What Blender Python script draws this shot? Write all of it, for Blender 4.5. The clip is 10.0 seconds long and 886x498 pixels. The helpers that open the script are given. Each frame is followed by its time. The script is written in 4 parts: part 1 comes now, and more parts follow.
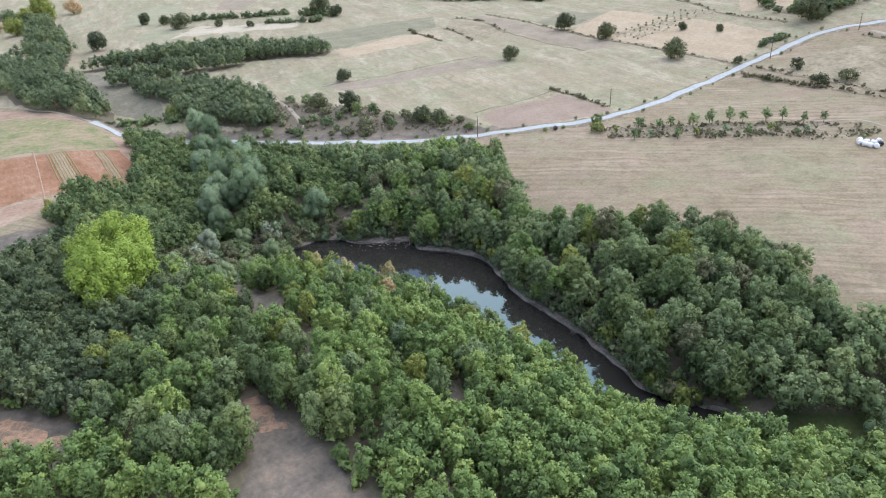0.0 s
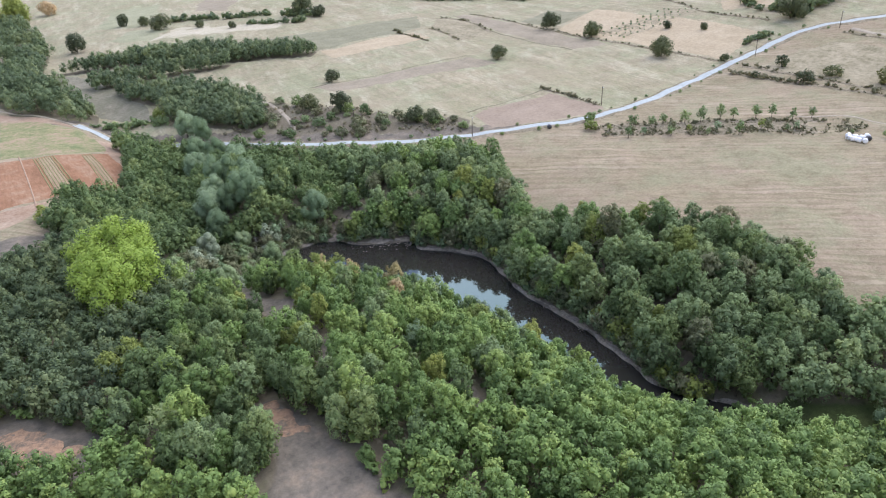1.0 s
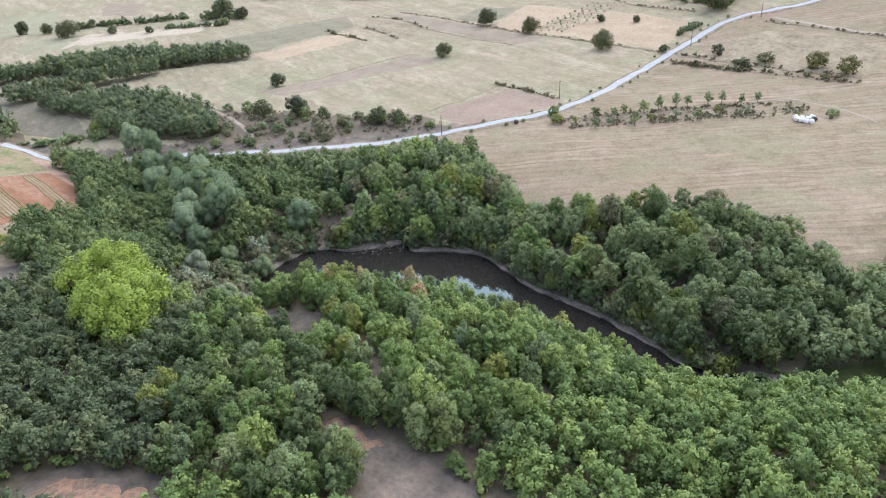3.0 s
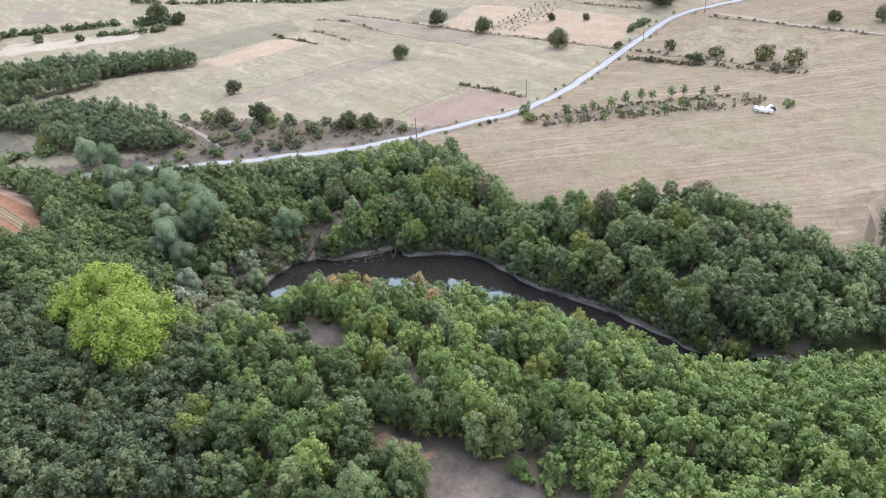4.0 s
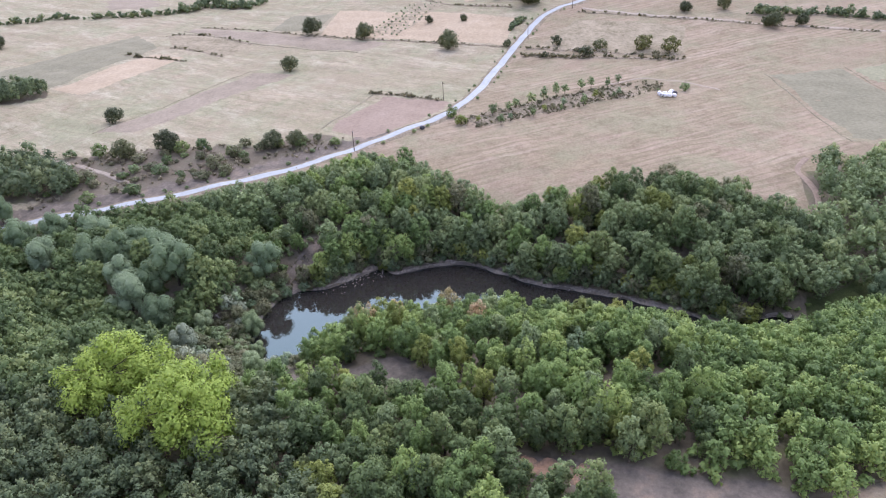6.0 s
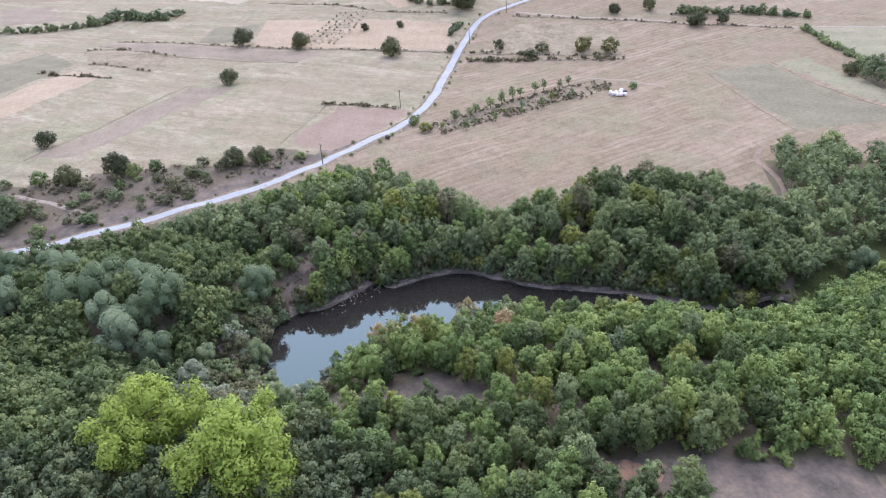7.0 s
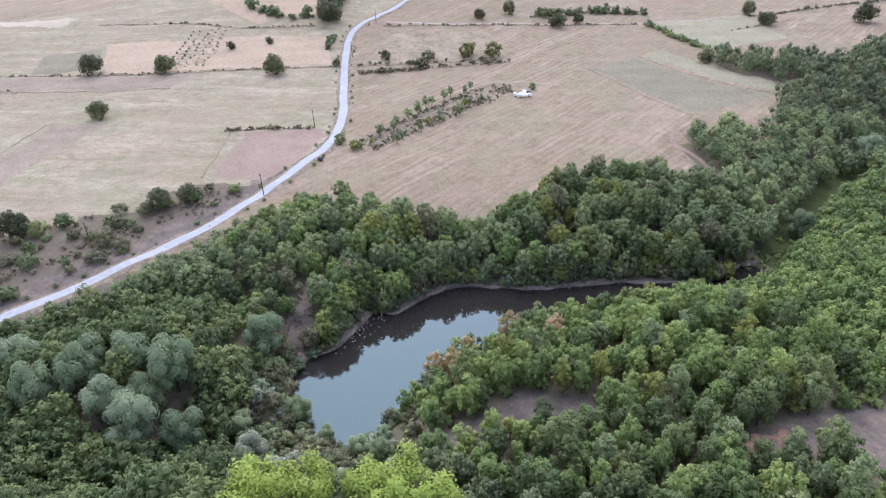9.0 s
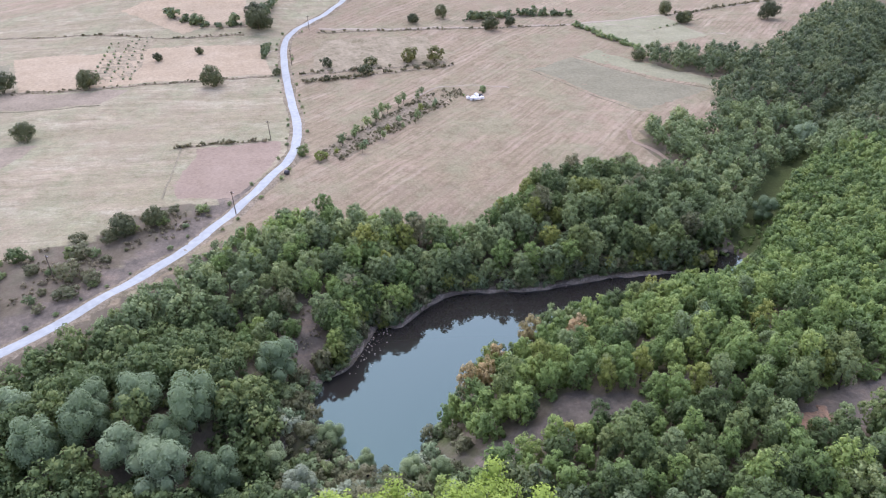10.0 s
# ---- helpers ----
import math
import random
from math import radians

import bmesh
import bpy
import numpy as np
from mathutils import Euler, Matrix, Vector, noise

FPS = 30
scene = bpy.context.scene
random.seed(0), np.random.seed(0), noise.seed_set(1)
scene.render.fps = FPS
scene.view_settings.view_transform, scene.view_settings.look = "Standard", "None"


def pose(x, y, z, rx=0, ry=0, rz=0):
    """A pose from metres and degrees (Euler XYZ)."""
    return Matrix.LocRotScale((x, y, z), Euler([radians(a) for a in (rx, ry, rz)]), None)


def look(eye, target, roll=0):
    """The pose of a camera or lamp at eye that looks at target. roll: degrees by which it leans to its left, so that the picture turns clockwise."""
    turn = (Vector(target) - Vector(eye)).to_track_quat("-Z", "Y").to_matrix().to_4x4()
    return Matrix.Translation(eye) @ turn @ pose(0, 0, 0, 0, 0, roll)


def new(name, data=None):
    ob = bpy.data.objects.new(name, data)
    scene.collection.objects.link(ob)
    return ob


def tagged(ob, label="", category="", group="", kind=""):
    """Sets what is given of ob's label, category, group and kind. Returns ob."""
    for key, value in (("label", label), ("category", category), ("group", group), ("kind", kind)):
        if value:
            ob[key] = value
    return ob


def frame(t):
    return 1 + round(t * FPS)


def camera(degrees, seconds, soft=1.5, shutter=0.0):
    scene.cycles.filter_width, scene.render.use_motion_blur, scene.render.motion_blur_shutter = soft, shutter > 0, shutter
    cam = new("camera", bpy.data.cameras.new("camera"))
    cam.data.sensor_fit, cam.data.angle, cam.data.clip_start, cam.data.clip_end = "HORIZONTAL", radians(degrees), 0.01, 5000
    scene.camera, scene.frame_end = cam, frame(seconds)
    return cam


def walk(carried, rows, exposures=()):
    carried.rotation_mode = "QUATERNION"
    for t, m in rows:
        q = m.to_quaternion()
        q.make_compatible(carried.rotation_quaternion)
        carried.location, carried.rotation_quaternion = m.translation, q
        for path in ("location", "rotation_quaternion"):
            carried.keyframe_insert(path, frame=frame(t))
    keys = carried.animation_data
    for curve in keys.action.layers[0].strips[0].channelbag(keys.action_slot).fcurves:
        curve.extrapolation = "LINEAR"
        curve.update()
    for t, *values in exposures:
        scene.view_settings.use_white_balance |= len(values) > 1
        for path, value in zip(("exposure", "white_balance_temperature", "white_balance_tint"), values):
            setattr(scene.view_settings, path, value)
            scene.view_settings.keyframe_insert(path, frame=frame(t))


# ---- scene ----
cam = camera(68.2, 10.0, soft=1.1)
METRES, EYE, TILT, LEAN, TURN = 180.0, 72.54, 0.0, 0.0, -38.3
ROWS = [
    (0.0, 0.0, 0.0, 0.0, -1.11, -26.44, 2.23),
    (0.5, -0.0154, -0.0001, 0.0008, -1.99, -26.46, 2.22),
    (1.0, -0.0356, 0.0006, 0.002, -3.22, -26.55, 2.25),
    (1.5, -0.0604, 0.0024, 0.0035, -4.83, -26.65, 2.28),
    (2.0, -0.0895, 0.006, 0.0051, -6.79, -26.77, 2.36),
    (2.5, -0.1234, 0.0121, 0.007, -9.14, -26.94, 2.42),
    (4.0, -0.2485, 0.0535, 0.0145, -18.45, -27.37, 2.65),
    (4.5, -0.2964, 0.077, 0.0175, -22.22, -27.52, 2.73),
    (5.0, -0.3466, 0.1067, 0.0207, -26.32, -27.69, 2.83),
    (5.5, -0.3976, 0.1426, 0.0241, -30.73, -27.86, 2.91),
    (7.0, -0.5337, 0.2722, 0.034, -43.96, -27.96, 2.94),
    (7.5, -0.5727, 0.3216, 0.0374, -48.4, -27.97, 2.95),
    (8.0, -0.6078, 0.3743, 0.0407, -52.84, -28.03, 2.96),
    (8.5, -0.6384, 0.4296, 0.0441, -57.3, -28.11, 2.94),
    (9.0, -0.6645, 0.4873, 0.0473, -61.75, -28.19, 2.88),
    (9.5, -0.686, 0.5473, 0.0504, -66.25, -28.28, 2.75),
    (10.0, -0.7025, 0.6089, 0.0534, -70.73, -28.32, 2.63),
]
walk(cam, [(t, pose(0, 0, EYE, TILT, LEAN, TURN) @ pose(METRES * x, METRES * y, METRES * z, 90 + pitch, roll, yaw)) for t, x, y, z, yaw, pitch, roll in ROWS],
     exposures=[(0.0, 1.37, 7850, 27), (2.7, 1.45, 8000, 30), (4.2, 1.52, 8050, 35), (4.5, 1.51, 8000, 39.5), (5.0, 1.47, 7600, 40), (10.0, 1.40, 7550, 39.5)])

# ---- world and sun: a hazy evening, the low sun veiled, beyond the fields in +x ----
world = bpy.data.worlds.new("evening_sky")
scene.world = world
world.use_nodes = True
wn = world.node_tree.nodes
sky = wn.new("ShaderNodeTexSky")
sky.sky_type, sky.sun_disc = "NISHITA", False
sky.sun_elevation, sky.sun_rotation = radians(52), radians(90)
sky.air_density, sky.dust_density, sky.ozone_density = 1.0, 0.2, 1.0
wn["Background"].inputs["Strength"].default_value = 0.15
world.node_tree.links.new(sky.outputs["Color"], wn["Background"].inputs["Color"])
sun = new("sun", bpy.data.lights.new("sun", "SUN"))
sun.data.energy, sun.data.angle, sun.data.color = 1.5, radians(90), (0.72, 0.91, 1.0)
sun.matrix_world = look((0, 0, 0), (-math.cos(radians(52)), 0.0, -math.sin(radians(52))))

# ---- materials ----


def nodes_of(name, rough=0.9, spec=0.2):
    m = bpy.data.materials.new(name)
    m.use_nodes = True
    nt = m.node_tree
    b = nt.nodes["Principled BSDF"]
    b.inputs["Roughness"].default_value = rough
    b.inputs["Specular IOR Level"].default_value = spec
    return m, nt, b


def noise_node(nt, scale, detail=4, rough=0.55, warp=(1, 1, 1), turn=0.0, source="Object"):
    tc = nt.nodes.new("ShaderNodeTexCoord")
    mp = nt.nodes.new("ShaderNodeMapping")
    mp.vector_type = "TEXTURE"
    mp.inputs["Scale"].default_value = [1 / w for w in warp]
    mp.inputs["Rotation"].default_value = (0, 0, turn)
    n = nt.nodes.new("ShaderNodeTexNoise")
    n.inputs["Scale"].default_value, n.inputs["Detail"].default_value, n.inputs["Roughness"].default_value = scale, detail, rough
    nt.links.new(tc.outputs[source], mp.inputs["Vector"])
    nt.links.new(mp.outputs["Vector"], n.inputs["Vector"])
    return n.outputs["Fac"]


def ramp(nt, fac, stops):
    r = nt.nodes.new("ShaderNodeValToRGB")
    while len(r.color_ramp.elements) < len(stops):
        r.color_ramp.elements.new(0.5)
    for e, (p, c) in zip(r.color_ramp.elements, stops):
        e.position, e.color = p, (*c, 1) if len(c) == 3 else c
    nt.links.new(fac, r.inputs["Fac"])
    return r.outputs["Color"]


def mix(nt, fac, a, b, kind="MIX"):
    n = nt.nodes.new("ShaderNodeMix")
    n.data_type, n.blend_type = "RGBA", kind
    for socket, value in ((n.inputs[0], fac), (n.inputs[6], a), (n.inputs[7], b)):
        if isinstance(value, (int, float)):
            socket.default_value = value
        elif isinstance(value, tuple):
            socket.default_value = (*value, 1)
        else:
            nt.links.new(value, socket)
    return n.outputs[2]


def maths(nt, op, a, b=0.0, clamp=False):
    n = nt.nodes.new("ShaderNodeMath")
    n.operation, n.use_clamp = op, clamp
    for socket, value in ((n.inputs[0], a), (n.inputs[1], b)):
        if isinstance(value, (int, float)):
            socket.default_value = value
        else:
            nt.links.new(value, socket)
    return n.outputs[0]


def bump(nt, b, height, strength, distance):
    n = nt.nodes.new("ShaderNodeBump")
    n.inputs["Strength"].default_value, n.inputs["Distance"].default_value = strength, distance
    nt.links.new(height, n.inputs["Height"])
    nt.links.new(n.outputs["Normal"], b.inputs["Normal"])


def leaf_material(name, dark, light, accent, per_tree=True, see_through=0.28):
    """Foliage: colour varies from tree to tree and from clump to clump."""
    m, nt, b = nodes_of(name, 0.65, 0.25)
    if per_tree:
        tree = nt.nodes.new("ShaderNodeObjectInfo").outputs["Random"]
    else:
        at = nt.nodes.new("ShaderNodeAttribute")
        at.attribute_name = "tint"
        tree = at.outputs["Fac"]
    clump = nt.nodes.new("ShaderNodeNewGeometry").outputs["Random Per Island"]
    patch = noise_node(nt, 0.9, 2)
    blend = maths(nt, "ADD", maths(nt, "MULTIPLY", tree, 0.72), maths(nt, "MULTIPLY", clump, 0.34))
    blend = maths(nt, "ADD", blend, maths(nt, "MULTIPLY", maths(nt, "SUBTRACT", patch, 0.5), 0.5), True)
    col = ramp(nt, blend, [(0.0, dark), (0.62, light), (1.0, accent)])
    nt.links.new(col, b.inputs["Base Color"])
    tr = nt.nodes.new("ShaderNodeBsdfTranslucent")
    nt.links.new(col, tr.inputs["Color"])
    ms = nt.nodes.new("ShaderNodeMixShader")
    ms.inputs[0].default_value = see_through
    nt.links.new(b.outputs[0], ms.inputs[1])
    nt.links.new(tr.outputs[0], ms.inputs[2])
    nt.links.new(ms.outputs[0], nt.nodes["Material Output"].inputs["Surface"])
    return m


def soil_material(name, stops, coarse=0.05, fine=1.2, warp=(1, 1, 1), turn=0.0, relief=0.5, grain=0.35):
    """Bare soil, stubble or dry grass: broad patches, fine grain, streaks along the tillage when warp is uneven."""
    m, nt, b = nodes_of(name, 0.95, 0.1)
    broad = noise_node(nt, coarse, 5, 0.6, warp, turn)
    close = noise_node(nt, fine, 6, 0.7, warp, turn)
    blotch = noise_node(nt, coarse * 4, 6, 0.7)
    both = maths(nt, "ADD", maths(nt, "MULTIPLY", broad, 0.65 - grain / 2), maths(nt, "MULTIPLY", close, grain / 2))
    both = maths(nt, "ADD", both, maths(nt, "MULTIPLY", blotch, 0.35))
    stops = [(0.5 + (p - 0.5) * 0.7, c) for p, c in stops]
    col = ramp(nt, both, stops)
    col = mix(nt, 0.55, col, ramp(nt, close, [(0.3, (0.72, 0.72, 0.72)), (0.7, (1.25, 1.25, 1.25))]), "MULTIPLY")
    nt.links.new(col, b.inputs["Base Color"])
    bump(nt, b, close, relief, 0.3)
    return m


def plain_material(name, colour, rough=0.8, spec=0.3, vary=0.25, scale=3.0):
    m, nt, b = nodes_of(name, rough, spec)
    n = noise_node(nt, scale, 4)
    lo, hi = [c * (1 - vary) for c in colour], [min(c * (1 + vary), 1) for c in colour]
    nt.links.new(ramp(nt, n, [(0.3, tuple(lo)), (0.7, tuple(hi))]), b.inputs["Base Color"])
    return m


OAK = ((0.146, 0.210, 0.102), (0.245, 0.335, 0.146), (0.352, 0.415, 0.172))
YOUNG = ((0.114, 0.192, 0.070), (0.220, 0.340, 0.106), (0.345, 0.440, 0.132))
oak_leaf = leaf_material("oak_leaf", *OAK)
oak_leaf_far = leaf_material("oak_leaf_far", *OAK, per_tree=False)
young_leaf = leaf_material("young_oak_leaf", *YOUNG)
young_leaf_far = leaf_material("young_oak_leaf_far", *YOUNG, per_tree=False)
young_leaf_shade = leaf_material("young_oak_leaf_shade", (0.096, 0.164, 0.062), (0.188, 0.292, 0.094), (0.30, 0.385, 0.118), per_tree=False)
willow_leaf = leaf_material("willow_leaf", (0.150, 0.225, 0.112), (0.235, 0.335, 0.178), (0.335, 0.43, 0.25))
pale_willow_leaf = leaf_material("pale_willow_leaf", (0.20, 0.275, 0.125), (0.30, 0.395, 0.195), (0.40, 0.48, 0.26))
silver_leaf = leaf_material("silver_leaf", (0.26, 0.31, 0.20), (0.37, 0.43, 0.29), (0.47, 0.53, 0.37))
lime_leaf = leaf_material("lime_leaf", (0.175, 0.28, 0.06), (0.30, 0.43, 0.085), (0.415, 0.52, 0.11))
orange_leaf = leaf_material("autumn_leaf", (0.34, 0.27, 0.12), (0.54, 0.37, 0.19), (0.68, 0.50, 0.30))
turning_leaf = leaf_material("turning_leaf", (0.24, 0.25, 0.10), (0.42, 0.345, 0.155), (0.68, 0.49, 0.26))
olive_leaf = leaf_material("olive_leaf", (0.10, 0.115, 0.045), (0.165, 0.175, 0.065), (0.235, 0.235, 0.09))
yellow_leaf = leaf_material("yellowing_leaf", (0.16, 0.21, 0.06), (0.28, 0.33, 0.085), (0.40, 0.42, 0.12))
scrub_leaf = leaf_material("scrub_leaf", (0.12, 0.14, 0.07), (0.22, 0.23, 0.12), (0.32, 0.30, 0.17))
scrub_leaf_far = leaf_material("scrub_leaf_far", (0.13, 0.135, 0.07), (0.23, 0.215, 0.12), (0.34, 0.29, 0.18), per_tree=False)
dark_leaf_far = leaf_material("dark_oak_leaf_far", (0.088, 0.128, 0.068), (0.155, 0.216, 0.102), (0.25, 0.292, 0.132), per_tree=False)
DEEP = ((0.090, 0.140, 0.058), (0.160, 0.240, 0.090), (0.262, 0.320, 0.116))
deep_leaf = leaf_material("deep_green_leaf", *DEEP)
deep_leaf_far = leaf_material("deep_green_leaf_far", *DEEP, per_tree=False)
bark = plain_material("oak_bark", (0.12, 0.095, 0.075), 0.95, 0.1, 0.4, 6.0)
dead_wood = plain_material("bleached_wood", (0.36, 0.32, 0.27), 0.9, 0.1, 0.25, 5.0)
gravel = plain_material("pale_road_gravel", (0.42, 0.455, 0.435), 0.9, 0.2, 0.12, 0.7)
pole_wood = plain_material("weathered_pole", (0.13, 0.10, 0.08), 0.9, 0.15, 0.3, 8.0)
film_white = plain_material("white_bale_wrap", (0.80, 0.80, 0.80), 0.4, 0.4, 0.06, 4.0)
film_dark = plain_material("dark_bale_wrap", (0.05, 0.05, 0.055), 0.5, 0.4, 0.2, 4.0)

red_soil = soil_material("red_ploughed_soil", [(0.3, (0.25, 0.125, 0.07)), (0.5, (0.33, 0.165, 0.095)), (0.7, (0.40, 0.26, 0.17))], 0.06, 1.0, (0.25, 1, 1), radians(86))
pale_soil = soil_material("pale_orange_soil", [(0.3, (0.33, 0.21, 0.14)), (0.5, (0.39, 0.265, 0.185)), (0.7, (0.45, 0.335, 0.24))], 0.08, 1.0)
orange_soil = soil_material("orange_clay", [(0.36, (0.20, 0.160, 0.120)), (0.46, (0.31, 0.208, 0.143)), (0.6, (0.46, 0.275, 0.175))], 0.35, 1.5)
crop_green = soil_material("crop_green", [(0.3, (0.20, 0.19, 0.085)), (0.7, (0.30, 0.27, 0.13))], 0.3, 1.5)
crop_rows = soil_material("sparse_crop_rows", [(0.3, (0.31, 0.20, 0.125)), (0.7, (0.40, 0.29, 0.19))], 0.1, 1.5)
weedy = soil_material("weedy_fallow", [(0.34, (0.17, 0.20, 0.09)), (0.5, (0.27, 0.25, 0.13)), (0.64, (0.38, 0.27, 0.18))], 0.09, 1.2)
olive_field = soil_material("olive_grey_field", [(0.3, (0.225, 0.21, 0.135)), (0.7, (0.30, 0.275, 0.18))], 0.03, 0.8)
hollow_meadow = soil_material("hollow_meadow", [(0.3, (0.165, 0.165, 0.105)), (0.5, (0.225, 0.205, 0.145)), (0.7, (0.30, 0.26, 0.19))], 0.06, 0.9)
green_field = soil_material("dry_green_field", [(0.3, (0.27, 0.27, 0.16)), (0.7, (0.36, 0.34, 0.22))], 0.03, 0.8)
pink_fallow = soil_material("pinkish_fallow", [(0.3, (0.31, 0.23, 0.165)), (0.7, (0.385, 0.29, 0.215))], 0.04, 0.9)
brown_fallow = soil_material("brown_fallow", [(0.3, (0.27, 0.222, 0.155)), (0.7, (0.375, 0.305, 0.22))], 0.05, 0.9)
bright_stubble = soil_material("bright_stubble", [(0.3, (0.44, 0.38, 0.26)), (0.7, (0.53, 0.46, 0.34))], 0.03, 0.7)
tan_stubble = soil_material("tan_stubble", [(0.3, (0.42, 0.32, 0.205)), (0.7, (0.49, 0.385, 0.26))], 0.03, 0.7)
rough_pasture = soil_material("rough_dry_pasture", [(0.3, (0.22, 0.19, 0.115)), (0.5, (0.33, 0.275, 0.18)), (0.7, (0.42, 0.345, 0.235))], 0.12, 0.8)
track_dust = soil_material("pale_dust_track", [(0.3, (0.36, 0.295, 0.22)), (0.7, (0.45, 0.38, 0.29))], 0.1, 1.0)


def ground_material():
    """Dry straw fields; woodland litter, bare earth and wet grass where the zones say."""
    m, nt, b = nodes_of("ground", 0.95, 0.1)
    at = nt.nodes.new("ShaderNodeAttribute")
    at.attribute_name = "zones"
    sep = nt.nodes.new("ShaderNodeSeparateColor")
    nt.links.new(at.outputs["Color"], sep.inputs[0])
    broad, mid, fine = noise_node(nt, 0.018, 5, 0.6), noise_node(nt, 0.14, 5, 0.65), noise_node(nt, 1.3, 6, 0.7)
    streak = noise_node(nt, 0.30, 6, 0.7, (0.10, 1.6, 1), radians(-53))
    straw = ramp(nt, broad, [(0.36, (0.36, 0.30, 0.195)), (0.5, (0.425, 0.345, 0.24)), (0.62, (0.45, 0.353, 0.25))])
    across = noise_node(nt, 0.22, 6, 0.7, (0.16, 1.3, 1), radians(72))
    streak = mix(nt, at.outputs["Alpha"], streak, across)
    straw = mix(nt, maths(nt, "MULTIPLY", ramp(nt, streak, [(0.46, (0, 0, 0)), (0.60, (1, 1, 1))]), 0.75), straw, (0.275, 0.235, 0.15))
    straw = mix(nt, maths(nt, "MULTIPLY", ramp(nt, mid, [(0.5, (0, 0, 0)), (0.64, (1, 1, 1))]), 0.55), straw, (0.40, 0.308, 0.222))
    wide = noise_node(nt, 0.11, 6, 0.7, (0.12, 1.2, 1), radians(-50))
    far_wide = noise_node(nt, 0.10, 6, 0.7, (0.16, 1.1, 1), radians(75))
    wide = mix(nt, at.outputs["Alpha"], wide, far_wide)
    straw = mix(nt, maths(nt, "MULTIPLY", ramp(nt, wide, [(0.48, (0, 0, 0)), (0.58, (1, 1, 1))]), 0.6), straw, (0.325, 0.275, 0.175))
    straw = mix(nt, maths(nt, "MULTIPLY", ramp(nt, wide, [(0.36, (1, 1, 1)), (0.46, (0, 0, 0))]), 0.6), straw, (0.53, 0.455, 0.335))
    tc, mp, wv = nt.nodes.new("ShaderNodeTexCoord"), nt.nodes.new("ShaderNodeMapping"), nt.nodes.new("ShaderNodeTexWave")
    mp.vector_type = "TEXTURE"
    mp.inputs["Rotation"].default_value = (0, 0, radians(-52))
    wv.bands_direction = "Y"
    for key, value in (("Scale", 0.11), ("Distortion", 5.0), ("Detail", 4.0), ("Detail Scale", 0.25), ("Detail Roughness", 0.6)):
        wv.inputs[key].default_value = value
    nt.links.new(tc.outputs["Object"], mp.inputs["Vector"])
    nt.links.new(mp.outputs["Vector"], wv.inputs["Vector"])
    patchy = ramp(nt, noise_node(nt, 0.04, 5, 0.6), [(0.38, (0.15, 0.15, 0.15)), (0.6, (1, 1, 1))])
    furrow = maths(nt, "MULTIPLY", maths(nt, "MULTIPLY", ramp(nt, wv.outputs["Fac"], [(0.55, (0, 0, 0)), (0.9, (1, 1, 1))]), patchy), maths(nt, "SUBTRACT", 0.75, maths(nt, "MULTIPLY", at.outputs["Alpha"], 0.6)))
    straw = mix(nt, furrow, straw, (0.27, 0.24, 0.145))
    weeds = noise_node(nt, 0.045, 9, 0.72)
    straw = mix(nt, maths(nt, "MULTIPLY", ramp(nt, weeds, [(0.46, (0, 0, 0)), (0.60, (1, 1, 1))]), 0.8), straw, (0.315, 0.308, 0.19))
    clods = noise_node(nt, 0.24, 10, 0.8)
    straw = mix(nt, 0.6, straw, ramp(nt, clods, [(0.36, (0.66, 0.63, 0.58)), (0.5, (1, 1, 1)), (0.62, (1.2, 1.19, 1.16))]), "MULTIPLY")
    worn = noise_node(nt, 0.03, 9, 0.75, (0.5, 1.5, 1), radians(-40))
    straw = mix(nt, maths(nt, "MULTIPLY", ramp(nt, worn, [(0.50, (0, 0, 0)), (0.62, (1, 1, 1))]), 0.6), straw, (0.36, 0.282, 0.195))
    pale = noise_node(nt, 0.07, 9, 0.75, (0.6, 1.6, 1), radians(60))
    far_only = maths(nt, "ADD", 0.08, maths(nt, "MULTIPLY", at.outputs["Alpha"], 0.52))
    straw = mix(nt, maths(nt, "MULTIPLY", ramp(nt, pale, [(0.52, (0, 0, 0)), (0.66, (1, 1, 1))]), far_only), straw, (0.52, 0.45, 0.33))
    straw = mix(nt, 1.0, straw, mix(nt, at.outputs["Alpha"], (0.925, 0.868, 0.855), (1.0, 1.025, 1.0)), "MULTIPLY")
    flecks = noise_node(nt, 0.55, 9, 0.82, (0.55, 1.4, 1), radians(70))
    weedy_spots = maths(nt, "MULTIPLY", ramp(nt, flecks, [(0.50, (0, 0, 0)), (0.60, (1, 1, 1))]), ramp(nt, noise_node(nt, 0.028, 6, 0.65), [(0.40, (0.15, 0.15, 0.15)), (0.60, (1, 1, 1))]))
    straw = mix(nt, maths(nt, "MULTIPLY", weedy_spots, maths(nt, "ADD", 0.18, maths(nt, "MULTIPLY", at.outputs["Alpha"], 0.5))), straw, (0.255, 0.245, 0.135))
    ridges = noise_node(nt, 0.42, 5, 0.7, (0.07, 1.7, 1), radians(80))
    straw = mix(nt, maths(nt, "MULTIPLY", ramp(nt, ridges, [(0.55, (0, 0, 0)), (0.62, (1, 1, 1))]), maths(nt, "MULTIPLY", at.outputs["Alpha"], 0.45)), straw, (0.27, 0.23, 0.145))
    litter = ramp(nt, mid, [(0.3, (0.15, 0.125, 0.085)), (0.5, (0.20, 0.165, 0.115)), (0.7, (0.16, 0.165, 0.08))])
